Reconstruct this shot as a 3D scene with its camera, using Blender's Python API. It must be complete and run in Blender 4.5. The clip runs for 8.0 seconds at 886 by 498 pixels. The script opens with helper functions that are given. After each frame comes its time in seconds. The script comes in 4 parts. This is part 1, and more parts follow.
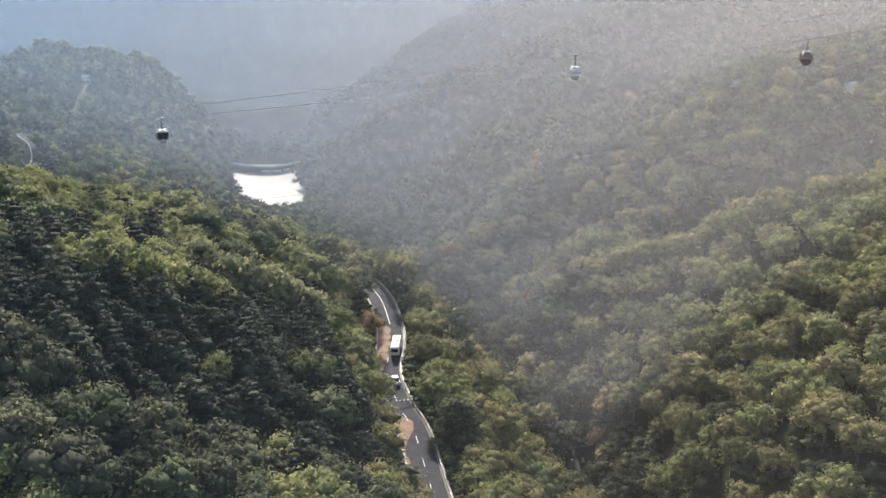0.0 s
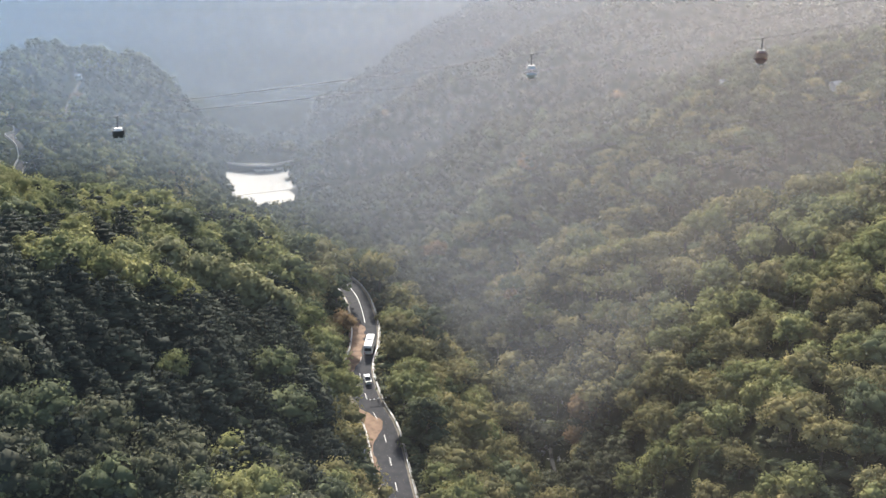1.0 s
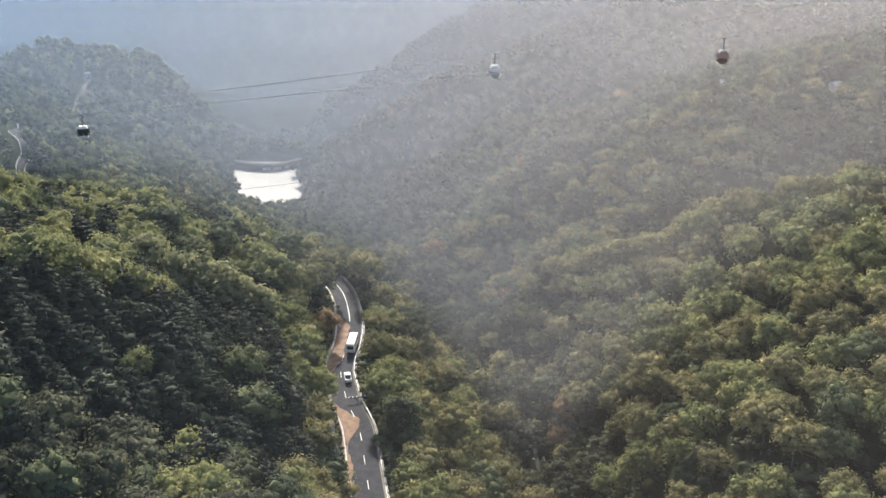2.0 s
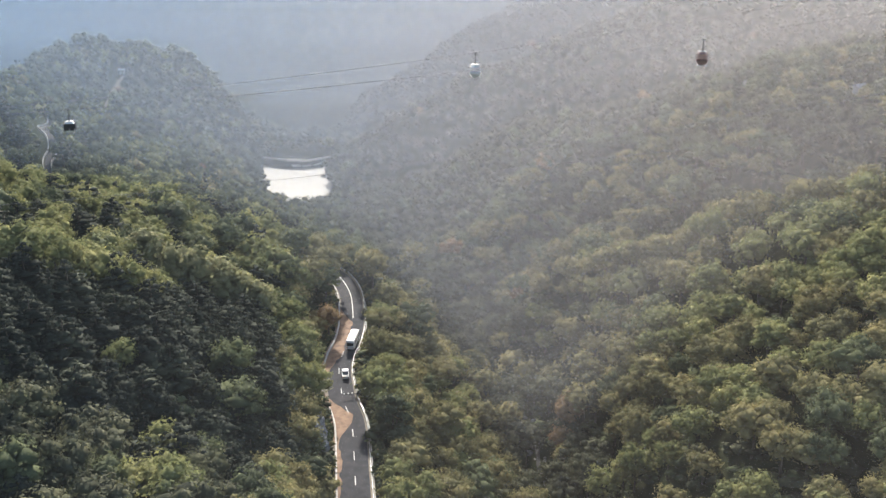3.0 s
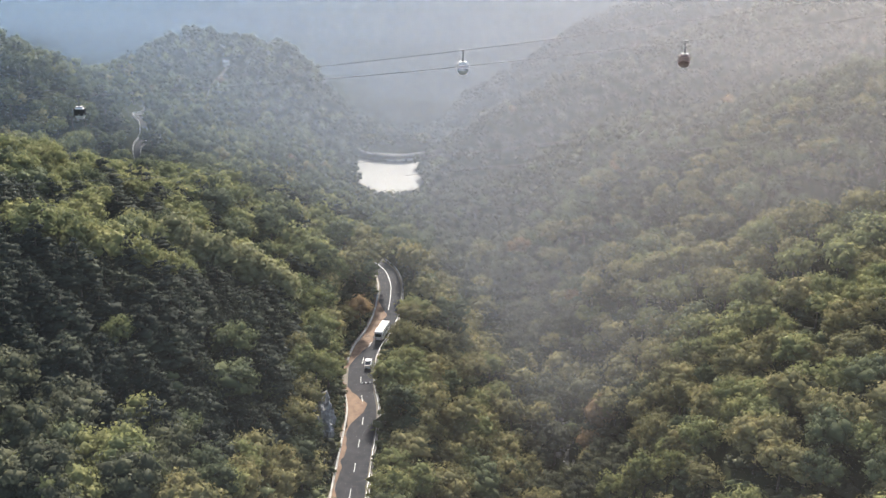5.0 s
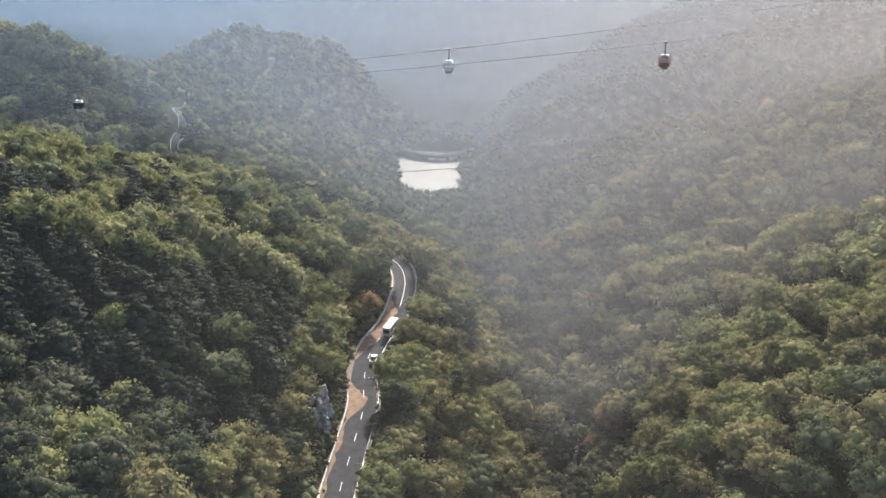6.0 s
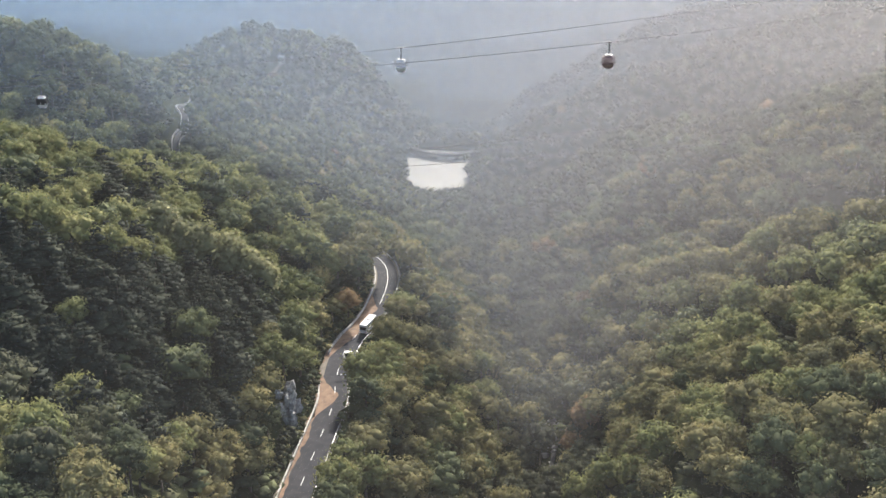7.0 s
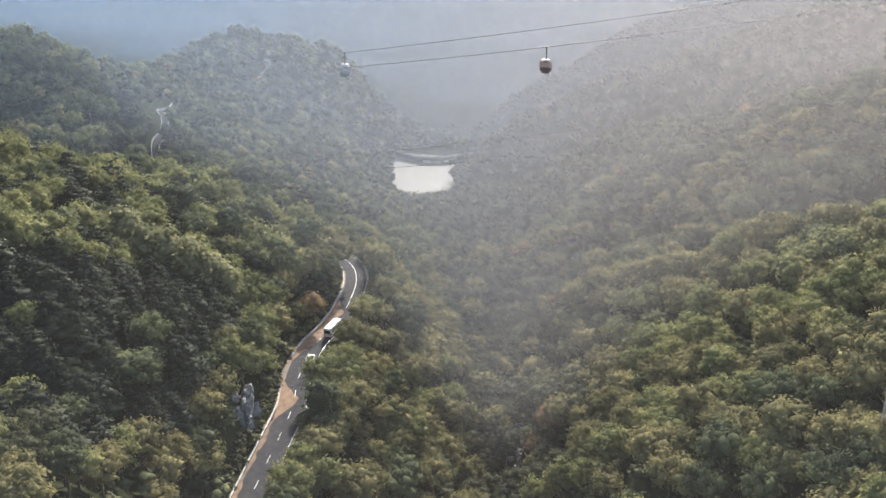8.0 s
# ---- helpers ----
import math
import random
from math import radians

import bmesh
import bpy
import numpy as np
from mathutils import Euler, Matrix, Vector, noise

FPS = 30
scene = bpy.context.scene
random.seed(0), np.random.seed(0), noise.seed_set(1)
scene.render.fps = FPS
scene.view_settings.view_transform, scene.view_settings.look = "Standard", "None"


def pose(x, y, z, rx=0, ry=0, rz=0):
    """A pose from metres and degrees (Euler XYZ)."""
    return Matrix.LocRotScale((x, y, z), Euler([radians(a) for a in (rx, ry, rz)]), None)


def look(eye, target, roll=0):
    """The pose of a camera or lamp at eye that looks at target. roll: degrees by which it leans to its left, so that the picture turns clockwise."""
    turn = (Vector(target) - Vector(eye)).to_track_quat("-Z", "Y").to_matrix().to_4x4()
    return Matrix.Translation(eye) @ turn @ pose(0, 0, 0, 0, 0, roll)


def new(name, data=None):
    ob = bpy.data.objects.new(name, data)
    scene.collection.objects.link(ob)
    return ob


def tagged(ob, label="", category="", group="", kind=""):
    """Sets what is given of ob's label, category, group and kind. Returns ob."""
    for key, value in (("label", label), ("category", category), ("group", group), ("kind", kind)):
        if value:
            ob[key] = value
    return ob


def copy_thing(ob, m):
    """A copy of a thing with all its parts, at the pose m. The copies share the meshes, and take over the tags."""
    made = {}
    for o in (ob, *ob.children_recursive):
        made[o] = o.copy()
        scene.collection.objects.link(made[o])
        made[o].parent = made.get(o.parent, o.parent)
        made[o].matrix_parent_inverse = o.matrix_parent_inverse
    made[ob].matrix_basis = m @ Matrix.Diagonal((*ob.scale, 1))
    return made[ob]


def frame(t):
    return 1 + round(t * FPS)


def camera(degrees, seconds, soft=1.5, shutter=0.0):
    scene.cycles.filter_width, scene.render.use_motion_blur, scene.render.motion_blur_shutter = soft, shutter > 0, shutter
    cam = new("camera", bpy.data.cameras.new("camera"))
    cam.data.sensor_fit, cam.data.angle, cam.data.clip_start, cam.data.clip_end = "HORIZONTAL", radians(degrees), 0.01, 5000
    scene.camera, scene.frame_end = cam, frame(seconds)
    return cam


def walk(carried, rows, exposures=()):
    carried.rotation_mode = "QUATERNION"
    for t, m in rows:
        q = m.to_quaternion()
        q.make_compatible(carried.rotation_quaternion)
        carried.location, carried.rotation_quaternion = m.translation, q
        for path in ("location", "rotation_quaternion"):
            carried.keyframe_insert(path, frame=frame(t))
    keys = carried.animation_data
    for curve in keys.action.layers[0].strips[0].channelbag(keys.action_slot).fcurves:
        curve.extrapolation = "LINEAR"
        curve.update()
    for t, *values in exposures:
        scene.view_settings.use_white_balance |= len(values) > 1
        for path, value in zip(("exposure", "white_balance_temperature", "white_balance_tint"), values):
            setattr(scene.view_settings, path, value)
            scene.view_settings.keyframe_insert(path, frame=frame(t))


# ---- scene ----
cam = camera(48.4, 8.0)
METRES, EYE, TILT, LEAN, TURN = 88.0, 183.3, -20.5, 0.0, 0.0
ROWS = [
    (0.0, 0.0, 0.0, 0.0, -0.0, 0.0, 0.0),
    (0.5, 0.0425, 0.0, -0.0007, -0.0, -0.03, 0.01),
    (1.0, 0.0904, -0.0001, -0.0011, 0.12, -0.04, -0.04),
    (1.5, 0.1436, -0.0009, -0.0011, 0.47, -0.07, -0.16),
    (3.0, 0.3242, -0.004, -0.0006, 3.49, -0.18, -1.27),
    (3.5, 0.3889, -0.0031, -0.0004, 5.03, -0.25, -1.85),
    (4.0, 0.4566, -0.0017, 0.0003, 6.78, -0.34, -2.49),
    (4.5, 0.5265, 0.0011, 0.002, 8.52, -0.46, -3.15),
    (5.0, 0.5981, 0.006, 0.0045, 10.29, -0.58, -3.8),
    (6.5, 0.8159, 0.0319, 0.0157, 14.45, -0.96, -5.42),
    (7.0, 0.8876, 0.0442, 0.0215, 14.78, -1.01, -5.58),
    (7.5, 0.9498, 0.0554, 0.0284, 14.7, -0.89, -5.58),
    (8.0, 0.9943, 0.0633, 0.0323, 14.62, -0.78, -5.56),
]
walk(cam, [(t, pose(0, 0, EYE, TILT, LEAN, TURN) @ pose(METRES * x, METRES * y, METRES * z, 90 + pitch, roll, yaw)) for t, x, y, z, yaw, pitch, roll in ROWS])

# ---- sky and sun ----
SUN_AZ, SUN_EL = -9.0, 30.0           # degrees: from +y towards +x, and above the horizon
world = bpy.data.worlds.new("sky")
scene.world = world
world.use_nodes = True
wn = world.node_tree
sky = wn.nodes.new("ShaderNodeTexSky")
sky.sky_type, sky.sun_disc = "NISHITA", False
sky.sun_elevation, sky.sun_rotation = radians(SUN_EL), radians(SUN_AZ)
sky.dust_density, sky.air_density = 3.0, 1.2
wn.nodes["Background"].inputs["Strength"].default_value = 0.11
wn.links.new(sky.outputs[0], wn.nodes["Background"].inputs[0])
sun = new("sun", bpy.data.lights.new("sun", "SUN"))
sun.data.energy, sun.data.angle, sun.data.color = 5.0, radians(1.5), (1.0, 0.935, 0.85)
sun_way = Vector((math.sin(radians(SUN_AZ)) * math.cos(radians(SUN_EL)), math.cos(radians(SUN_AZ)) * math.cos(radians(SUN_EL)), math.sin(radians(SUN_EL))))
sun.matrix_world = look(sun_way * 1000, (0, 0, 0))
scene.view_settings.exposure = 1.5


# ---- materials ----
def material(name):
    m = bpy.data.materials.new(name)
    m.use_nodes = True
    t = m.node_tree
    return m, t, t.nodes["Principled BSDF"], t.nodes["Material Output"]


def node(t, kind, **sockets):
    n = t.nodes.new(kind)
    for key, value in sockets.items():
        n.inputs[key.replace("_", " ")].default_value = value
    return n


def noise_at(t, scale, detail=3.0, rough=0.55):
    """Noise over the world's place, scale per metre."""
    g = t.nodes.new("ShaderNodeNewGeometry")
    n = node(t, "ShaderNodeTexNoise", Scale=scale, Detail=detail, Roughness=rough)
    t.links.new(g.outputs["Position"], n.inputs["Vector"])
    return n.outputs["Fac"]


def ramp(t, fac, stops):
    r = t.nodes.new("ShaderNodeValToRGB")
    while len(r.color_ramp.elements) < len(stops):
        r.color_ramp.elements.new(0.5)
    for e, (p, c) in zip(r.color_ramp.elements, stops):
        e.position, e.color = p, (*c, 1)
    t.links.new(fac, r.inputs[0])
    return r.outputs[0]


def mixed(t, kind, fac, a, b):
    m = t.nodes.new("ShaderNodeMixRGB")
    m.blend_type = kind
    for socket, value in zip(m.inputs, (fac, a, b)):
        if isinstance(value, bpy.types.NodeSocket):
            t.links.new(value, socket)
        else:
            socket.default_value = value if isinstance(value, float) else (*value, 1)
    return m.outputs[0]


def leaf_material(name, dark, mid, light, through_leaf=0.3, patch=0.11):
    """Foliage: hue drifting from tree to tree, each clump a little different, light passing through."""
    m, t, p, out = material(name)
    c = ramp(t, noise_at(t, patch, 2.0), ((0.32, dark), (0.5, mid), (0.68, light)))
    g = t.nodes.new("ShaderNodeNewGeometry")
    v = ramp(t, g.outputs["Random Per Island"], ((0.0, (0.84, 0.86, 0.83)), (1.0, (1.16, 1.14, 1.1))))
    c = mixed(t, "MULTIPLY", 1.0, c, v)
    t.links.new(c, p.inputs["Base Color"])
    p.inputs["Roughness"].default_value = 0.85
    p.inputs["Specular IOR Level"].default_value = 0.06
    tr = t.nodes.new("ShaderNodeBsdfTranslucent")
    t.links.new(c, tr.inputs[0])
    mx = t.nodes.new("ShaderNodeMixShader")
    mx.inputs[0].default_value = through_leaf
    t.links.new(p.outputs[0], mx.inputs[1])
    t.links.new(tr.outputs[0], mx.inputs[2])
    t.links.new(mx.outputs[0], out.inputs[0])
    return m


def plain(name, low, high, scale=1.0, rough=0.8, metal=0.0, bump=0.0, bump_scale=8.0):
    """A surface of two tones in noise, with a fine relief."""
    m, t, p, out = material(name)
    c = ramp(t, noise_at(t, scale, 6.0), ((0.3, low), (0.7, high)))
    t.links.new(c, p.inputs["Base Color"])
    p.inputs["Roughness"].default_value, p.inputs["Metallic"].default_value = rough, metal
    if bump:
        b = node(t, "ShaderNodeBump", Strength=bump, Distance=0.1)
        t.links.new(noise_at(t, bump_scale, 4.0), b.inputs["Height"])
        t.links.new(b.outputs[0], p.inputs["Normal"])
    return m


LEAF_PINE = leaf_material("pine_needles", (0.022, 0.027, 0.022), (0.034, 0.040, 0.031), (0.054, 0.061, 0.042), 0.2)
LEAF_GREEN = leaf_material("green_leaves", (0.058, 0.068, 0.043), (0.090, 0.104, 0.057), (0.132, 0.143, 0.072), 0.3)
LEAF_YELLOW = leaf_material("yellow_green_leaves", (0.122, 0.117, 0.064), (0.181, 0.166, 0.081), (0.244, 0.210, 0.100), 0.34)
LEAF_PALE = leaf_material("pale_leaves", (0.165, 0.168, 0.095), (0.215, 0.212, 0.118), (0.275, 0.262, 0.145), 0.4)
LEAF_RUST = leaf_material("rust_leaves", (0.158, 0.105, 0.063), (0.200, 0.135, 0.074), (0.242, 0.165, 0.091), 0.4)
LEAF_LIME = leaf_material("lime_leaves", (0.128, 0.142, 0.066), (0.179, 0.186, 0.082), (0.229, 0.222, 0.097), 0.38)
# Deep green for undergrowth; on trees it paints the shade of gullies and slopes.
LEAF_DEEP_SHADE = leaf_material("deep_green_shade_leaves", (0.047, 0.050, 0.037), (0.070, 0.073, 0.047), (0.102, 0.104, 0.060), 0.27)
BARK = plain("bark", (0.05, 0.04, 0.03), (0.12, 0.10, 0.08), 2.0, 0.9)
LEAVES = [LEAF_PINE, LEAF_GREEN, LEAF_YELLOW, LEAF_PALE, LEAF_RUST, BARK, LEAF_LIME, LEAF_DEEP_SHADE]
GROUND = plain("forest_floor", (0.016, 0.021, 0.011), (0.036, 0.038, 0.021), 0.25, 1.0)
GROUND.node_tree.nodes["Principled BSDF"].inputs["Specular IOR Level"].default_value = 0.0
ASPHALT = plain("asphalt", (0.022, 0.023, 0.027), (0.040, 0.041, 0.046), 0.4, 0.95)
ASPHALT.node_tree.nodes["Principled BSDF"].inputs["Specular IOR Level"].default_value = 0.15


# ---- mesh helpers ----
def mesh_from(name, verts, tris, mats, index=None, smooth=None):
    """A mesh from arrays of places and triangles, with a material index for each triangle."""
    verts, tris = np.asarray(verts, np.float32), np.asarray(tris, np.int32)
    me = bpy.data.meshes.new(name)
    me.vertices.add(len(verts))
    me.vertices.foreach_set("co", verts.ravel())
    me.loops.add(3 * len(tris))
    me.loops.foreach_set("vertex_index", tris.ravel())
    me.polygons.add(len(tris))
    me.polygons.foreach_set("loop_start", np.arange(0, 3 * len(tris), 3, dtype=np.int32))
    me.polygons.foreach_set("loop_total", np.full(len(tris), 3, np.int32))
    for m in mats:
        me.materials.append(m)
    if index is not None:
        me.polygons.foreach_set("material_index", np.asarray(index, np.int32))
    me.polygons.foreach_set("use_smooth", np.asarray(smooth if smooth is not None else np.zeros(len(tris)), bool))
    me.update()
    return me


def part(name, bm, mat, parent, label=""):
    me = bpy.data.meshes.new(name)
    bmesh.ops.recalc_face_normals(bm, faces=bm.faces)
    bm.to_mesh(me)
    bm.free()
    me.materials.append(mat)
    ob = new(name, me)
    ob.parent = parent
    return tagged(ob, label)


# ---- the lie of the land: treetop heights along ridges, slopes and gullies (x, y, z) ----
LEFT_CREST = [(-200, 120, 140), (-140, 190, 125), (-112, 240, 112), (-85, 222, 110), (-60, 222, 95), (-53, 278, 83), (-38, 277, 79), (-29, 303, 70), (-70, 300, 80), (-125, 320, 84)]
LEFT_DIP = [(-138, 275, 80), (-176, 320, 64), (-150, 345, 58), (-172, 385, 46)]
LEFT_SLOPE = [(-53, 152, 119), (-47, 139, 112), (-42, 154, 107), (-33, 163, 101), (-26, 168, 96), (-25, 151, 94), (-29, 110, 109), (-20, 118, 103), (-13, 142, 90), (-14, 179, 80), (-34, 192, 95), (-45, 229, 88), (-34, 224, 84), (-20, 222, 73), (-22, 252, 69), (-2, 115, 103), (-6, 146, 80)]
ROAD_SPUR = [(6, 184, 66), (3, 202, 68), (0, 227, 65), (-6, 265, 67), (0, 264, 61), (8, 255, 51), (18, 190, 54), (15, 235, 48), (29, 215, 39), (14, 160, 62), (30, 160, 52)]
GULLY = [(48, 190, 22), (39, 241, 20), (35, 260, 23), (26, 290, 22), (16, 317, 24), (10, 314, 29), (0, 386, 10), (-35, 501, -8), (-43, 470, 10), (-75, 571, -12), (-64, 633, -12), (-110, 690, -44), (-114, 652, -34), (-125, 708, -50), (-138, 735, -54), (-115, 745, -52), (-150, 790, -54), (-20, 340, 40), (42, 308, 16), (30, 338, 8), (14, 368, 3)]
RIGHT_SLOPE = [(50, 256, 33), (57, 210, 46), (68, 190, 62), (83, 196, 75), (93, 176, 80), (115, 172, 90), (100, 239, 80), (84, 244, 68), (61, 285, 41), (41, 284, 27), (114, 268, 88), (95, 282, 74), (76, 284, 55), (105, 332, 71), (86, 331, 65), (58, 333, 47), (33, 347, 28), (49, 360, 46), (138, 317, 86), (200, 300, 105), (190, 180, 120), (112, 354, 42), (140, 352, 46), (175, 350, 60), (90, 362, 40)]
RIGHT_RIDGE = [(12, 416, 13), (34, 441, 30), (-3, 465, 7), (31, 494, 33), (-28, 539, -1), (-6, 578, 16), (30, 588, 45), (99, 512, 73), (104, 409, 64), (127, 385, 68), (142, 387, 80), (145, 484, 96), (180, 500, 104), (205, 457, 112), (300, 470, 150), (112, 546, 72), (-28, 672, -25), (60, 640, -10), (140, 620, 10)]
FAR_RIDGE = [(-116, 800, -50), (-102, 780, -36), (-86, 770, -14), (-59, 760, 6), (-34, 758, 17), (-9, 778, 29), (13, 792, 38), (58, 830, 53), (86, 850, 63), (150, 885, 82), (221, 920, 103), (340, 960, 130)]
FAR_HOLLOW = [(-90, 870, -62), (-40, 850, -45), (20, 890, -30), (90, 950, -10), (200, 1000, 20), (-25, 700, -50), (20, 690, -50), (80, 690, -40), (150, 700, -25), (260, 720, 10)]
LAST_RIDGE = [(-128, 935, -58), (-115, 960, -29), (-96, 990, -15), (-54, 1040, 3), (-25, 1060, 25), (3, 1085, 41), (63, 1120, 71), (125, 1150, 96), (300, 1210, 150), (-30, 1180, -40), (120, 1290, 20)]
LEFT_HILL = [(-106, 510, 15), (-133, 459, 35), (-166, 453, 44), (-204, 443, 63), (-215, 345, 84), (-233, 416, 102), (-190, 822, -36), (-243, 625, 32), (-188, 605, 20), (-171, 699, -16), (-270, 400, 70), (-330, 940, 0), (-250, 960, -30), (-273, 430, 113), (-283, 470, 101), (-295, 520, 82), (-316, 600, 62), (-345, 690, 48), (-345, 722, 46), (-346, 770, 50), (-337, 795, 54), (-322, 812, 58), (-304, 825, 51), (-284, 840, 47), (-264, 855, 43), (-246, 868, 33), (-234, 878, 16), (-214, 880, -18)]
LEFT_HILL_BACK = [(-420, 640, 0), (-430, 800, -20), (-370, 470, 50), (-360, 880, 0), (-300, 900, 0), (-330, 380, 95)]
OUTER = [(0, 0, 70), (120, 60, 80), (-120, 20, 150), (0, -250, 40), (400, 0, 160), (-450, 100, 120), (-500, 400, 20), (-140, 1000, -60), (-150, 1300, -80), (-600, 1200, -40), (300, 1500, 90), (0, 1400, -40), (800, 900, 200), (-900, 700, 0), (0, 1900, -60), (900, 1900, 150), (-900, 1900, 100)]
LAND = np.array(LEFT_CREST + LEFT_DIP + LEFT_SLOPE + ROAD_SPUR + GULLY + RIGHT_SLOPE + RIGHT_RIDGE + FAR_RIDGE + FAR_HOLLOW + LAST_RIDGE + LEFT_HILL + LEFT_HILL_BACK + OUTER, float)
TREE = 9.0                             # mean height of the canopy over the ground


def basis(x, y):
    r2 = (x[:, None] - LAND[None, :, 0]) ** 2 + (y[:, None] - LAND[None, :, 1]) ** 2
    return np.sqrt(r2 + 18.0 ** 2)


_k = basis(LAND[:, 0], LAND[:, 1])
_n = len(LAND)
_a = np.zeros((_n + 1, _n + 1))
_a[:_n, :_n], _a[:_n, _n], _a[_n, :_n] = _k - 1.5 * np.eye(_n), 1, 1
WEIGHT = np.linalg.solve(_a, np.append(LAND[:, 2], 0))


def canopy(x, y):
    out = np.empty(len(x))
    for i in range(0, len(x), 20000):
        s = slice(i, i + 20000)
        out[s] = basis(x[s], y[s]) @ WEIGHT[:-1] + WEIGHT[-1]
    return out


# the road's middle line, level at ROAD_Z
ROAD_Z = 60.0
ROAD_LINE = [(9, 120), (3.5, 150), (-0.2, 168), (-3.3, 185), (-7.0, 205), (-11.0, 217), (-14.4, 231), (-15.3, 241), (-14.8, 250), (-15.5, 263), (-18.5, 280), (-21.5, 290), (-26.0, 299), (-33, 306), (-43, 309), (-60, 308)]


def smooth_line(points, step=1.0):
    """A smooth curve through the points, at even steps."""
    p = np.array(points, float)
    q = np.vstack([2 * p[0] - p[1], p, 2 * p[-1] - p[-2]])
    u = np.linspace(0, 1, 24, endpoint=False)[:, None]
    out = []
    for a, b, c, e in zip(q[:-3], q[1:-2], q[2:-1], q[3:]):
        out.append(0.5 * (2 * b + (c - a) * u + (2 * a - 5 * b + 4 * c - e) * u ** 2 + (3 * b - a - 3 * c + e) * u ** 3))
    out = np.vstack(out + [p[-1:]])
    d = np.append(0, np.cumsum(np.linalg.norm(np.diff(out, axis=0), axis=1)))
    s = np.arange(0, d[-1], step)
    return np.stack([np.interp(s, d, out[:, k]) for k in range(p.shape[1])], 1)


ROAD = smooth_line(ROAD_LINE)
_d = np.gradient(ROAD, axis=0)
ROAD_SIDE = np.stack([_d[:, 1], -_d[:, 0]], 1) / np.linalg.norm(_d, axis=1)[:, None]   # to the road's right


def road_offset(x, y):
    """Signed distance from the road's middle line, to the right of it."""
    out = np.full(len(x), 999.0)
    near = np.flatnonzero((x > -90) & (x < 60) & (y > 90) & (y < 340))
    for i in range(0, len(near), 4000):
        s = near[i:i + 4000]
        dx, dy = x[s, None] - ROAD[None, :, 0], y[s, None] - ROAD[None, :, 1]
        j = np.argmin(dx * dx + dy * dy, 1)
        k = np.arange(len(s))
        side = dx[k, j] * ROAD_SIDE[j, 0] + dy[k, j] * ROAD_SIDE[j, 1]
        out[s] = np.copysign(np.hypot(dx[k, j], dy[k, j]), side)
    return out


WATER_Z = -49.0


def basin(x, y):
    """Below 1 inside the reservoir's shore."""
    along = (y - 800) / 105.0
    mid = -153 + 34 * np.clip(-along, 0, 1.2)
    wide = 25.0 - 12.0 * np.clip(-along, 0, 1) ** 2
    return np.maximum(np.abs(x - mid) / wide, np.abs((y - 746) / 86.0) ** 1.0)


def step01(v):
    v = np.clip(v, 0, 1)
    return v * v * (3 - 2 * v)


def relief(x, y):
    """Small spurs and gullies on the slopes."""
    big = np.array([noise.noise((a / 62, b / 78, 0.3)) + 0.55 * noise.noise((a / 27, b / 33, 4.1)) for a, b in zip(x, y)])
    spur = np.array([noise.noise((a / 110, (b + 0.25 * a) / 34, 9.2)) for a, b in zip(x, y)])
    below = step01((np.interp(x, [-40, 0, 33, 78, 120, 200], [636, 600, 592, 542, 506, 457]) - y) / 45) * step01((y - 350) / 50) * step01((x - 5) / 40)
    rib = np.array([noise.noise((a / 150, (b - 0.55 * a) / 42, 2.7)) for a, b in zip(x, y)])
    return big * np.interp(y, [150, 260, 420, 700, 1000, 1250], [1.0, 2.0, 3.0, 3.5, 3.5, 0.0]) + spur * np.interp(y, [200, 330, 500, 1000, 1200], [0.0, 3.0, 4.5, 4.0, 0.0]) + 22.0 * rib * below


def ground(x, y):
    z = canopy(x, y) - TREE + relief(x, y)
    d = road_offset(x, y)
    left = step01((-d - 4.2) / 9.0)
    right = step01((d - 4.4) / 12.0)
    w = np.where(d < 0, left, right)
    z = (ROAD_Z - 0.25) * (1 - w) + z * w
    b = basin(x, y)
    k = step01((b - 0.85) / 0.35)
    near = (y > 640) & (y < 900) & (x > -260) & (x < -40)
    return np.where(near, (WATER_Z - 4) * (1 - k) + np.maximum(z, WATER_Z + 1.0) * k, z)


def grounded(x, y):
    return float(ground(np.array([x], float), np.array([y], float))[0])


def axis(stops):
    """Even steps between stops (place, step)."""
    out = []
    for (a, s), (b, _) in zip(stops, stops[1:]):
        out.append(np.linspace(a, b, max(2, int(round((b - a) / s))), endpoint=False))
    return np.concatenate(out + [[stops[-1][0]]])


GX = axis([(-2600, 120), (-800, 25), (-320, 8), (-100, 2.5), (130, 8), (330, 30), (800, 120), (2600, 120)])
GY = axis([(-400, 60), (90, 3), (340, 6), (620, 8), (1000, 30), (1600, 100), (3000, 100)])
xx, yy = np.meshgrid(GX, GY)
zz = ground(xx.ravel(), yy.ravel())
idx = np.arange(xx.size).reshape(xx.shape)
a, b, c, e = idx[:-1, :-1].ravel(), idx[:-1, 1:].ravel(), idx[1:, 1:].ravel(), idx[1:, :-1].ravel()
tri = np.concatenate([np.stack([a, b, c], 1), np.stack([a, c, e], 1)])
land = new("ground", mesh_from("ground", np.stack([xx.ravel(), yy.ravel(), zz], 1), tri, [GROUND], smooth=np.ones(len(tri))))
tagged(land, "steep forest floor of brown earth and undergrowth in a mountain valley", "ground", kind="structure")


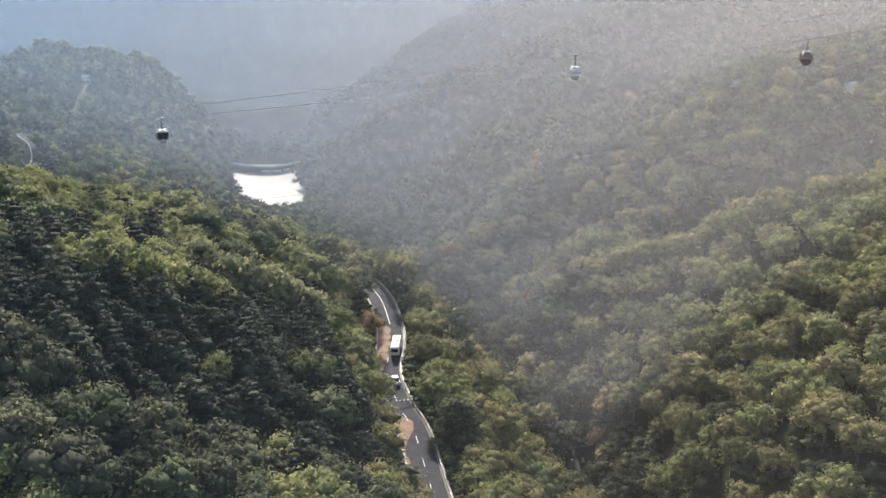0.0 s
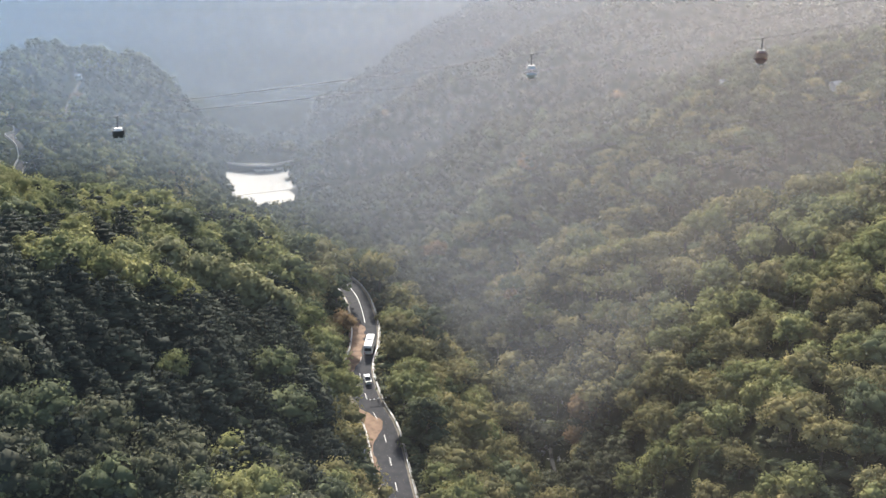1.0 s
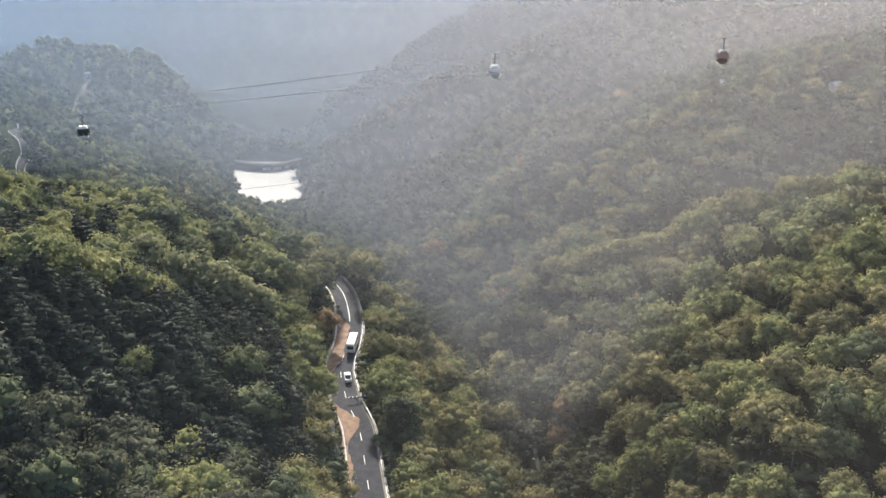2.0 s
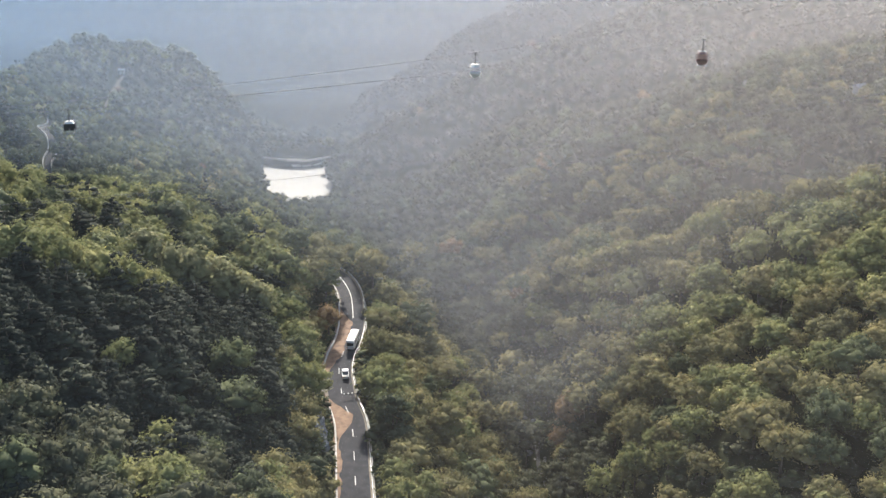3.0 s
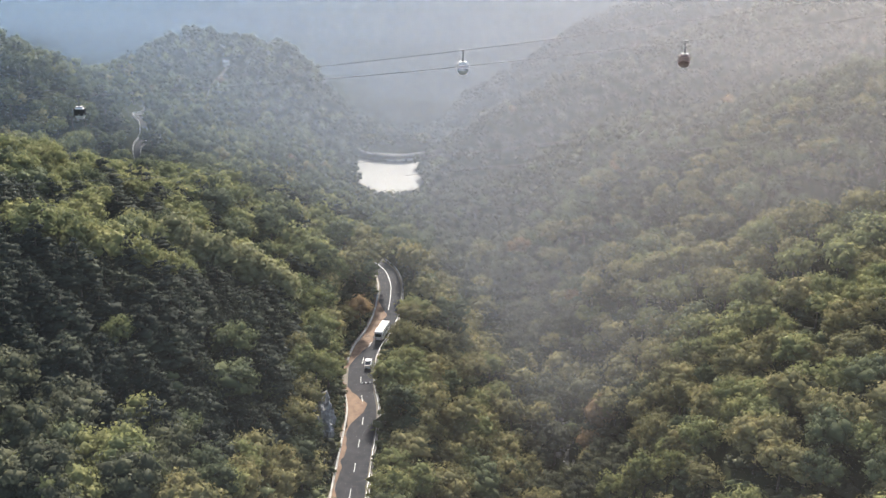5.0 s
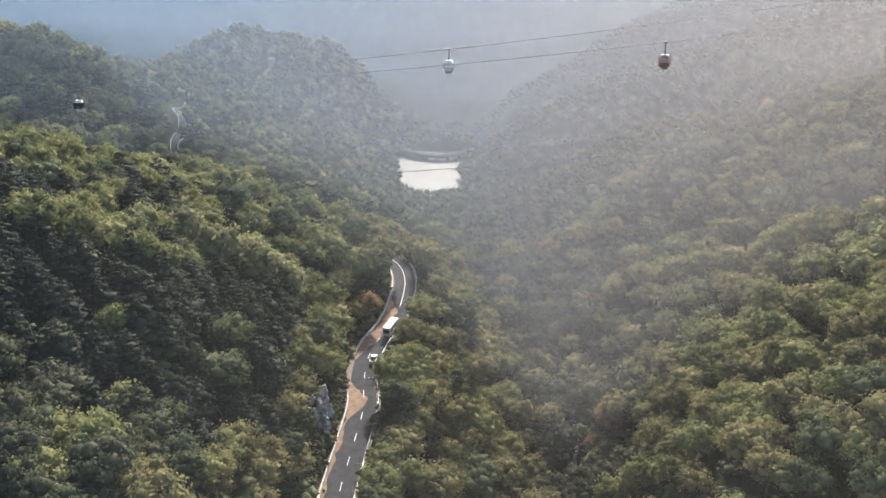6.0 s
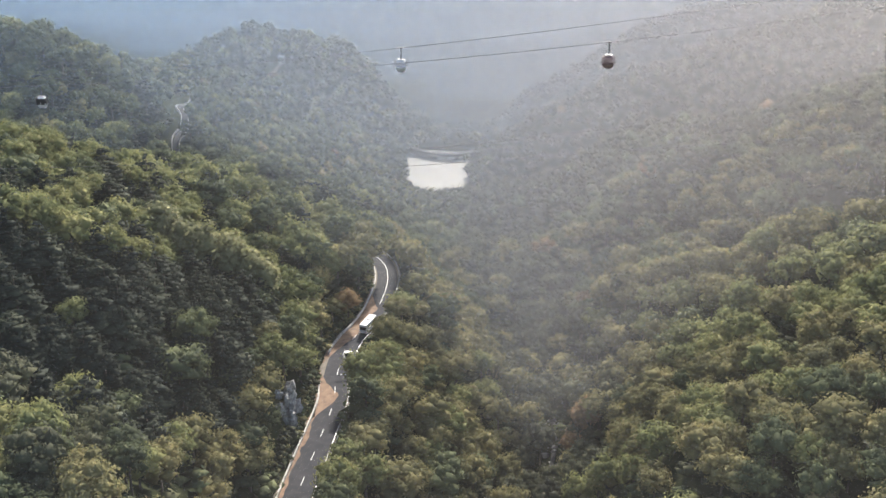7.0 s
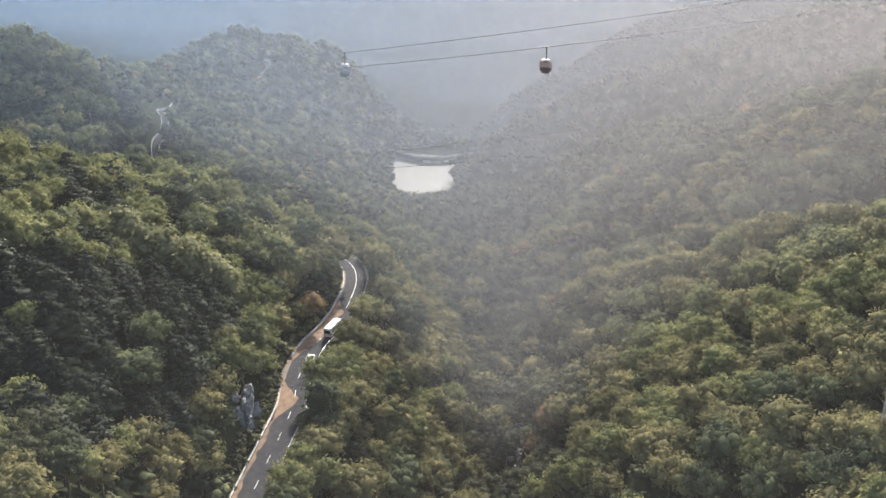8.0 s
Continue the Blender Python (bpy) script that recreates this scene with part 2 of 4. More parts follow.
# ---- the haze that hangs in the valley: translucent sheets standing in for sunlit air, thicker with distance ----
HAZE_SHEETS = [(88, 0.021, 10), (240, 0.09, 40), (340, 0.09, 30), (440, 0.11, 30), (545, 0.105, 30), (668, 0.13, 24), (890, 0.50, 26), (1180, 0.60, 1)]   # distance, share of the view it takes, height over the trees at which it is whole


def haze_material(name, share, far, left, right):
    """Stand-in for fine droplets in thin air: light scattered back, more of it scattered on, most of the view let
    through; the tint carries painted glow.
    """
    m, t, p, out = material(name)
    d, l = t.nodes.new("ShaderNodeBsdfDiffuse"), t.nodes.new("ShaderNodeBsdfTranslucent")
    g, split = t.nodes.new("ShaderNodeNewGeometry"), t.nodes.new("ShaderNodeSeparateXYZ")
    # The air's glow is painted in: the tint brightens from left to right.
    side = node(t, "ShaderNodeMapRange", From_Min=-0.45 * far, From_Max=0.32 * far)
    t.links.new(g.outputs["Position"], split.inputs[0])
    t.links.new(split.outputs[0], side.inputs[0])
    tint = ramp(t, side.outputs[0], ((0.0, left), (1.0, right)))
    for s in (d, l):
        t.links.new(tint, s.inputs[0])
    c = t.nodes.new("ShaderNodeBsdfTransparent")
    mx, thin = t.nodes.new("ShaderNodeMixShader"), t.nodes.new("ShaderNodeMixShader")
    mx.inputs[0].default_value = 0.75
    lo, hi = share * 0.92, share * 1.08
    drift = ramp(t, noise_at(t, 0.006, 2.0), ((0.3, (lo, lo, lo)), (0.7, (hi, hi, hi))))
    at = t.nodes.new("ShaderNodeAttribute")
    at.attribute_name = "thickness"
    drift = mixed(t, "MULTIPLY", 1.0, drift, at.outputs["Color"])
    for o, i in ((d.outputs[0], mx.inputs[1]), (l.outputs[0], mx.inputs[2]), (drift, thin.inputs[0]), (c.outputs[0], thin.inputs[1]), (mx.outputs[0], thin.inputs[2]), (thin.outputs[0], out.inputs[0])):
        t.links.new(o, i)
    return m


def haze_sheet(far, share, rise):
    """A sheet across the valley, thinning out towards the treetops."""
    # Light held in the tints: bluer left, warmer right, both dimmed with distance.
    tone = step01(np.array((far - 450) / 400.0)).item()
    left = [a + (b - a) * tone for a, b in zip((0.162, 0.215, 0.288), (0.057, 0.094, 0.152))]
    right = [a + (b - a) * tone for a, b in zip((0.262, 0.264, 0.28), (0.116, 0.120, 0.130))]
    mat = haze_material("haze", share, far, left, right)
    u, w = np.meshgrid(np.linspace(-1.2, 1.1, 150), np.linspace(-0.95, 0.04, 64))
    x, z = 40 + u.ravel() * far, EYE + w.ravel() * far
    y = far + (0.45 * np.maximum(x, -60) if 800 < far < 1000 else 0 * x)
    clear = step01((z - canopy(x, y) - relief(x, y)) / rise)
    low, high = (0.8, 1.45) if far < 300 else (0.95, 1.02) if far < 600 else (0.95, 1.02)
    clear = clear * np.interp(x / far, [-0.25, 0.25], [low, high])          # thicker to the right, to imitate brighter air there
    k = np.arange(u.size).reshape(u.shape)
    a, b, c, e = k[:-1, :-1].ravel(), k[:-1, 1:].ravel(), k[1:, 1:].ravel(), k[1:, :-1].ravel()
    faces = np.concatenate([np.stack([a, b, c], 1), np.stack([a, c, e], 1)])
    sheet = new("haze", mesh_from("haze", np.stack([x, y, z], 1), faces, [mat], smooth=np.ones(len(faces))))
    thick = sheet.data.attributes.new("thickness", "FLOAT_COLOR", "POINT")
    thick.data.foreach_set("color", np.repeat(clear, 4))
    return tagged(sheet, "translucent sheet standing in for haze, its glow tinted in", "haze", kind="stuff")


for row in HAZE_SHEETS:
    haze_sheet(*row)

# ---- the far distance: a glowing sheet painted as pale air over hidden mountains ----
DISTANCE, dt, _, do = material("far_haze_glow")
dg = dt.nodes.new("ShaderNodeNewGeometry")
dx = dt.nodes.new("ShaderNodeSeparateXYZ")
dt.links.new(dg.outputs["Position"], dx.inputs[0])
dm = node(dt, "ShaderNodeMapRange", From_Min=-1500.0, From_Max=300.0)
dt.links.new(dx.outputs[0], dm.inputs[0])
# Haze glow painted into the emission: bluer left, brighter right.
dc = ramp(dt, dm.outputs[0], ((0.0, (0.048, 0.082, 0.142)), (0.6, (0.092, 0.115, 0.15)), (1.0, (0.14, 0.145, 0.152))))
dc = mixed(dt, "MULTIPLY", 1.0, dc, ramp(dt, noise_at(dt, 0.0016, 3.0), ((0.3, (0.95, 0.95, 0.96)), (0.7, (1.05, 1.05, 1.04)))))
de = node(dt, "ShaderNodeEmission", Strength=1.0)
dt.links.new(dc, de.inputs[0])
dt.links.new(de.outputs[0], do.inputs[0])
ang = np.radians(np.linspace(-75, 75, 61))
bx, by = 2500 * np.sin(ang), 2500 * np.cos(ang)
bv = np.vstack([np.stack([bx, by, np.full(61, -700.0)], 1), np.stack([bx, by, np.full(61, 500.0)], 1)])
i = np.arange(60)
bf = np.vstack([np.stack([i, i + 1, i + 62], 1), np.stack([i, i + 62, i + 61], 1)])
tagged(new("backdrop", mesh_from("backdrop", bv, bf, [DISTANCE])), "glowing backdrop painted as pale blue-grey hazy distance", "backdrop", kind="structure")


# ---- trees ----
def ball(k):
    """A rough ball: k 0 eight faces, k 1 twenty faces."""
    bm = bmesh.new()
    if k:
        bmesh.ops.create_icosphere(bm, subdivisions=k, radius=1)
    else:
        bmesh.ops.create_cone(bm, segments=4, radius1=1, radius2=0, depth=1)
        bm.free()
        v = np.array([(1, 0, 0), (0, 1, 0), (-1, 0, 0), (0, -1, 0), (0, 0, 1), (0, 0, -1)], float)
        f = np.array([(0, 1, 4), (1, 2, 4), (2, 3, 4), (3, 0, 4), (1, 0, 5), (2, 1, 5), (3, 2, 5), (0, 3, 5)])
        return v, f
    v = np.array([w.co[:] for w in bm.verts])
    f = np.array([[w.index for w in g.verts] for g in bm.faces])
    bm.free()
    return v, f


class Shape:
    """Places, triangles, material kind (0 leaf, 1 bark) and smoothness, collected."""

    def __init__(self):
        self.v, self.f, self.k, self.s, self.n = [], [], [], [], 0

    def add(self, v, f, kind, smooth):
        self.v.append(v)
        self.f.append(np.asarray(f) + self.n)
        self.k.append(np.full(len(f), kind))
        self.s.append(np.full(len(f), smooth))
        self.n += len(v)

    def done(self):
        return np.vstack(self.v), np.vstack(self.f), np.concatenate(self.k), np.concatenate(self.s)


def leaf_sprays(rng, centres, normals, size, flat=0.0):
    """Small bent leaf sprays, each of two triangles, facing roughly along the normals."""
    n = len(centres)
    nrm = normals + rng.normal(0, 0.28, (n, 3)) + np.array([0, 0, flat])
    nrm /= np.linalg.norm(nrm, axis=1)[:, None] + 1e-9
    u = np.cross(nrm, rng.normal(0, 1, (n, 3)))
    u /= np.linalg.norm(u, axis=1)[:, None] + 1e-9
    w = np.cross(nrm, u)
    s = size * rng.uniform(0.6, 1.35, (n, 1))
    bend = nrm * s * rng.uniform(-0.45, 0.1, (n, 1))
    p = np.stack([centres - u * s, centres + w * s * 0.62 + bend, centres + u * s * 1.1 + bend * 0.5, centres - w * s * 0.62 + bend], 1).reshape(-1, 3)
    i = 4 * np.arange(n)[:, None]
    f = np.concatenate([i + np.array([[0, 1, 3]]), i + np.array([[1, 2, 3]])])
    return p, f


def trunk_shape(sh, height, r, sides=5, lean=0.0):
    a = np.linspace(0, 2 * np.pi, sides, endpoint=False)
    rings = [(0, r, -0.06), (lean * 0.5, r * 0.7, height * 0.5), (lean, r * 0.25, height)]
    v = np.vstack([np.stack([o + q * np.cos(a), q * np.sin(a), np.full(sides, z)], 1) for o, q, z in rings])
    f = []
    for k in range(2):
        for j in range(sides):
            p, q = k * sides + j, k * sides + (j + 1) % sides
            f += [(p, q, q + sides), (p, q + sides, p + sides)]
    sh.add(v, f, 1, True)


def broadleaf(seed, lobes, detail, sprays, size, wide=0.42, low=0.32, trunk=True, solid=0.84):
    """A round-headed tree one unit tall: lobes of foliage set round the head, with sprays over them."""
    rng = np.random.default_rng(seed)
    sh = Shape()
    if trunk:
        trunk_shape(sh, 0.7, 0.03, lean=rng.uniform(-0.05, 0.05))
    mid, half = (1 + low) / 2, (1 - low) / 2
    g = np.arange(lobes) + 0.5
    ph = np.arccos(1 - 1.55 * g / lobes)
    th = np.pi * (1 + 5 ** 0.5) * g + rng.uniform(0, 6)
    d = np.stack([np.cos(th) * np.sin(ph), np.sin(th) * np.sin(ph), np.cos(ph)], 1)
    far = rng.uniform(0.45, 0.78, lobes)[:, None]
    c = d * far * np.array([wide, wide, half]) + np.array([0, 0, mid])
    rad = rng.uniform(0.13, 0.23, lobes) * (12 / lobes) ** 0.35
    bv, bf = ball(detail)
    per = max(1, sprays // lobes)
    for k in range(lobes):
        sq = np.array([1.1, 1.1, 0.82]) * rad[k]
        v = bv * (1 + 0.28 * rng.normal(0, 1, (len(bv), 1)).clip(-1.2, 1.2)) * sq * solid + c[k]
        sh.add(v, bf, 0, True)
        q = rng.normal(0, 1, (per, 3)) + d[k] * 0.7 + np.array([0, 0, 0.55])
        q /= np.linalg.norm(q, axis=1)[:, None]
        p, f = leaf_sprays(rng, c[k] + q * sq * rng.uniform(0.72, 1.32, (per, 1)), q, size)
        sh.add(p, f, 0, False)
    return sh.done()


def pine(seed, tiers, boughs, detail, sprays, size):
    """A mountain pine one unit tall, with flat tiers of boughs."""
    rng = np.random.default_rng(seed)
    sh = Shape()
    trunk_shape(sh, 0.92, 0.025)
    bv, bf = ball(detail)
    for k in range(tiers):
        t = k / (tiers - 1)
        z, r = 0.28 + 0.66 * t, 0.36 * (1 - t) ** 0.75 + 0.05
        n = max(1, int(round(boughs * (1 - 0.65 * t))))
        for j in range(n):
            a = 2 * np.pi * (j + rng.uniform(-0.3, 0.3)) / n + k * 1.1
            c = np.array([np.cos(a) * r * 0.62, np.sin(a) * r * 0.62, z + rng.uniform(-0.03, 0.03)])
            sq = np.array([0.6, 0.6, 0.20]) * r * rng.uniform(0.75, 1.15) + np.array([0.02, 0.02, 0.012])
            v = bv * (1 + 0.25 * rng.normal(0, 1, (len(bv), 1)).clip(-1.2, 1.2)) * sq * 0.85 + c
            sh.add(v, bf, 0, True)
            m = max(1, sprays // (tiers * boughs))
            q = rng.normal(0, 1, (m, 3)) + np.array([np.cos(a) * 0.5, np.sin(a) * 0.5, 0.6])
            q /= np.linalg.norm(q, axis=1)[:, None]
            p, f = leaf_sprays(rng, c + q * sq * 1.1, q, size, 0.5)
            sh.add(p, f, 0, False)
    return sh.done()


# for each kind of tree: shapes near, at middle distance and far
NEAR, MIDDLE, FAR = 0, 1, 2
SHAPES = {
    "pine": [[pine(10 + i, 8, 6, 0, 520, 0.034) for i in range(4)], [pine(20 + i, 5, 4, 0, 70, 0.085) for i in range(3)], [pine(30 + i, 3, 2, 0, 14, 0.16) for i in range(3)]],
    "round": [[broadleaf(40 + i, 17, 0, 680, 0.028, solid=0.86) for i in range(5)], [broadleaf(50 + i, 14, 0, 238, 0.05, solid=0.78) for i in range(5)], [broadleaf(60 + i, 6, 0, 48, 0.066, wide=0.42, low=0.12, trunk=False, solid=0.9) for i in range(4)]],
    "bush": [[broadleaf(100 + i, 4, 0, 20, 0.11, wide=0.5, low=0.05, trunk=False, solid=1.0) for i in range(4)]] * 3,
    "slim": [[broadleaf(70 + i, 16, 0, 420, 0.036, wide=0.2, low=0.2) for i in range(3)], [broadleaf(80 + i, 8, 0, 80, 0.08, wide=0.24, low=0.2) for i in range(2)], [broadleaf(90, 4, 0, 18, 0.15, wide=0.25, trunk=False)]],
}


def forest(name, trees, level, label, ob_name):
    """One object of many trees: rows of kind, shape number, x, y, z, height, width, turn, leaf material."""
    vs, fs, ms, ss, base = [], [], [], [], 0
    groups = {}
    for row in trees:
        groups.setdefault((row[0], row[1] % len(SHAPES[row[0]][level])), []).append(row[2:])
    for (kind, number), rows in groups.items():
        v, f, k, s = SHAPES[kind][level][number]
        r = np.array(rows, float)
        ca, sa = np.cos(r[:, 5])[:, None], np.sin(r[:, 5])[:, None]
        w = (r[:, 3] * r[:, 4])[:, None]
        x = (v[None, :, 0] * ca - v[None, :, 1] * sa) * w + r[:, 0:1]
        y = (v[None, :, 0] * sa + v[None, :, 1] * ca) * w + r[:, 1:2]
        z = v[None, :, 2] * r[:, 3:4] + r[:, 2:3]
        vs.append(np.stack([x, y, z], 2).reshape(-1, 3))
        fs.append((f[None] + (base + len(v) * np.arange(len(r)))[:, None, None]).reshape(-1, 3))
        ms.append(np.where(k[None] == 1, 5, r[:, 6:7]).ravel())
        ss.append(np.tile(s, len(r)))
        base += len(v) * len(r)
    ob = new(ob_name, mesh_from(ob_name, np.vstack(vs), np.vstack(fs), LEAVES, np.concatenate(ms), np.concatenate(ss)))
    return tagged(ob, label, "forest", kind="stuff")


GULLY_LINE = smooth_line([(52, 180), (46, 241), (40, 280), (22, 330), (8, 386), (-25, 480), (-62, 571), (-80, 640)], 2.0)
CREEK = smooth_line([(45, 205), (42, 240), (41, 256), (40, 270), (36, 285)], 1.0)
HILL_ROAD = smooth_line([(-176, 428), (-189, 444), (-199, 460), (-202, 474), (-209, 488), (-219, 500), (-222, 518), (-231, 537)], 1.0)
HILL_PATH = smooth_line([(-262, 690), (-268, 712), (-274, 745), (-279, 770), (-286, 780)], 1.0)
HOUSES = [(145, 482, 3.4, 3.0, 2.4, 20), (152, 485, 2.6, 2.4, 2.2, -30), (155, 457, 3.4, 3.0, 2.4, 10), (182, 437, 4.6, 3.4, 2.6, 25), (-280, 771, 4.5, 3.2, 2.6, 15)]
CLEARINGS = [(144, 478, 6), (150, 481, 5), (142, 468, 5), (155, 453, 6), (182, 432, 4), (-280, 766, 5), (-13, 191, 4.5), (-126, 700, 25), (-142, 712, 16), (-108, 716, 13), (-120, 680, 14), (-150, 728, 12), (-128, 716, 18), (-153, 748, 10), (-138, 705, 14), (-112, 704, 12), (-118, 666, 13), (-132, 676, 12), (-112, 806, 10)]


def line_gap(line, p):
    """Distance of places from a line."""
    out = np.full(len(p), 999.0)
    lo, hi = line.min(0) - 20, line.max(0) + 20
    near = np.flatnonzero(np.all((p > lo) & (p < hi), 1))
    if len(near):
        out[near] = np.min(np.hypot(p[near, None, 0] - line[None, :, 0], p[near, None, 1] - line[None, :, 1]), 1)
    return out


def scatter(y0, y1, gap, seed):
    """Places for trees on a shaken grid, over the land in view."""
    rng = np.random.default_rng(seed)
    ys = np.arange(y0, y1, gap)
    out = []
    for y in ys:
        lo, hi = min(87 - 0.84 * y, -0.47 * y) - 12, max(0.47 * y, 87 + 0.2 * y) + 12
        x = np.arange(lo, hi, gap)
        out.append(np.stack([x, np.full(len(x), y)], 1))
    p = np.vstack(out)
    p += rng.uniform(-0.48, 0.48, p.shape) * gap
    d = road_offset(p[:, 0], p[:, 1])
    b = basin(p[:, 0], p[:, 1])
    right_free = np.where((p[:, 1] > 222) & (p[:, 1] < 290), 7.2, 6.0)
    keep = ((d < np.where((p[:, 1] > 203) & (p[:, 1] < 278), -7.6, -6.4)) | (d > right_free)) & (b > 1.12)
    for line, free in ((CREEK, 2.3), (HILL_ROAD, 3.3), (HILL_PATH, 4.0)):
        for back in (0.0, 1.0, 2.0):
            keep &= line_gap(line, p + np.array([0.0, back * free * 1.3])) > free
    for hx, hy, hr in CLEARINGS:
        keep &= np.hypot(p[:, 0] - hx, p[:, 1] - hy) > hr
    return p[keep], rng


def kinds(p, rng):
    """Which tree grows where: pines on the shaded near slope, broadleaves across the valley; dark leaves paint shade.
    """
    n = len(p)
    x, y = p[:, 0], p[:, 1]
    r = rng.uniform(0, 1, n)
    patch = np.array([noise.noise((a / 45, b / 45, 3.0)) for a, b in p])
    near_left = (y < 330) & (x < np.interp(y, [100, 168, 217, 250, 300], [-8, -15, -26, -31, -36]))
    kind = np.full(n, 1)
    leaf = np.where((y < 352) & ~near_left, np.where(r < 0.6, 2, np.where(r < 0.82, 6, 1)), np.where(r < 0.35, 2, 1))
    slope = (y > 128) & (y < np.interp(x, [-120, -70, -40, -10], [185, 200, 222, 240]))
    crest = near_left & ~slope & (y > 128)
    pine_here = near_left & (r < np.where(slope, 0.93 + 0.3 * patch, np.where(crest, 0.34 + 0.5 * patch, 0.3)))
    far_left = ~near_left & (x < -0.12 * y) & (y > 330)
    pine_far = far_left & (r < 0.25 + 0.4 * patch)
    # Gully shade put into leaf colour: dark leaves along the gully line.
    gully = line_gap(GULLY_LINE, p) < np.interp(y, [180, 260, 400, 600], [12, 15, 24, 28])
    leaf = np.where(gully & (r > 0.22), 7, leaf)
    # Same dark leaves imitate shade in patches of the right-hand slope.
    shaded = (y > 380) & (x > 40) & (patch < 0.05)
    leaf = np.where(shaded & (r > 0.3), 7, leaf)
    hue = rng.uniform(0, 1, n)
    leaf = np.where(near_left | far_left, np.where(hue < 0.78, 1, np.where(hue < 0.94, 6, 2)), leaf)
    kind = np.where(pine_here | pine_far, 0, kind)
    # Foreground leaves darkened too, as shade on the near slope.
    leaf = np.where(near_left & (y < 130), np.where(hue < 0.72, 7, 1), leaf)
    leaf = np.where(crest & (hue > 0.2), 6, leaf)
    # Far ridge faces: dark leaves stand in for their unlit side.
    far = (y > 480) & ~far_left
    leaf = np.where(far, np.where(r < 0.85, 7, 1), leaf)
    leaf = np.where(kind == 0, 0, leaf)
    rare = rng.uniform(0, 1, n)
    leaf = np.where((rare < 0.006) & (kind == 1) & (y > 290), 4, leaf)

    return kind, leaf


NAMES = ("pine", "round", "slim")


def tree_rows(p, rng, lo, hi, spread=1.0):
    kind, leaf = lime_patches(p, rng, *kinds(p, rng))
    z = ground(p[:, 0], p[:, 1])
    h = rng.uniform(lo, hi, len(p))
    wide = rng.uniform(0.85, 1.2, len(p)) * spread
    turn = rng.uniform(0, 6.28, len(p))
    number = rng.integers(0, 60, len(p))
    return [(NAMES[kind[i]], int(number[i]), p[i, 0], p[i, 1], z[i] - 0.2, h[i], wide[i], turn[i], leaf[i]) for i in range(len(p))]


def lime_patches(p, rng, kind, leaf):
    """Fresh green broadleaves in patches along the crest and by the road."""
    for cx, cy, rx, ry in ((-62, 190, 16, 26), (-54, 214, 12, 12), (-20, 219, 6, 8), (-18, 104, 45, 12), (112, 262, 40, 30), (75, 205, 22, 16)):
        inside = ((p[:, 0] - cx) / rx) ** 2 + ((p[:, 1] - cy) / ry) ** 2 < 1
        pick = inside & (rng.uniform(0, 1, len(p)) < (0.12 if cy < 120 else 0.6))
        kind[pick], leaf[pick] = 1, 6
    return kind, leaf


# single trees that stand out: kind, x, y, height, width, leaf
SPECIAL = [("slim", -57, 216, 18.5, 1.1, 3), ("slim", -50, 214, 17.5, 1.0, 3), ("slim", -45, 215, 18.5, 1.0, 3), ("slim", -41, 221, 18, 1.1, 3), ("slim", -36, 222, 17, 1.0, 3), ("slim", -32, 222, 17.5, 1.0, 3),
           ("round", -20.5, 252, 10.5, 0.85, 4), ("round", 50, 262, 15, 0.8, 4), ("round", -23, 220, 13, 0.95, 6), ("slim", 47, 256, 12, 1.1, 4)]
p, rng = scatter(98, 262, 6.0, 1)
p = p[p[:, 0] < np.interp(p[:, 1], [120, 200, 262], [40, 30, 18])]
far_from_special = np.min(np.hypot(p[:, None, 0] - np.array([q[1] for q in SPECIAL])[None], p[:, None, 1] - np.array([q[2] for q in SPECIAL])[None]), 1) > 4.2
p = p[far_from_special]
near_rows = tree_rows(p, rng, 8.0, 13.5, 0.95)
q, q_rng = scatter(98, 262, 7.2, 21)
q = q[q[:, 0] > np.interp(q[:, 1], [120, 200, 262], [40, 30, 18])]
near_rows += tree_rows(q, q_rng, 8.0, 13.5, 0.92)
fill, fill_rng = scatter(98, 262, 7.5, 11)
fill = fill[(fill[:, 0] < -6) & (np.min(np.hypot(fill[:, None, 0] - p[None, :, 0], fill[:, None, 1] - p[None, :, 1]), 1) > 2.6)]
near_rows += tree_rows(fill, fill_rng, 5.5, 8.5)
for kind, x, y, h, w, leaf in SPECIAL:
    z = ground(np.array([x], float), np.array([y], float))[0]
    near_rows.append((kind, int(rng.integers(0, 60)), x, y, z - 0.2, h, w, rng.uniform(0, 6.28), leaf))

LABELS = {0: "dark green mountain pine with flat layered boughs", 1: "green broadleaf tree with a rounded leafy crown", 2: "yellow-green broadleaf tree with a loose leafy crown",
          3: "pale yellowing slender tree above dark pines", 4: "rust-brown autumn tree with a thin crown", 7: "deep green broadleaf tree, its leaves darkened to paint shade", 6: "fresh lime-green broadleaf tree with a full crown"}
prototypes = {}


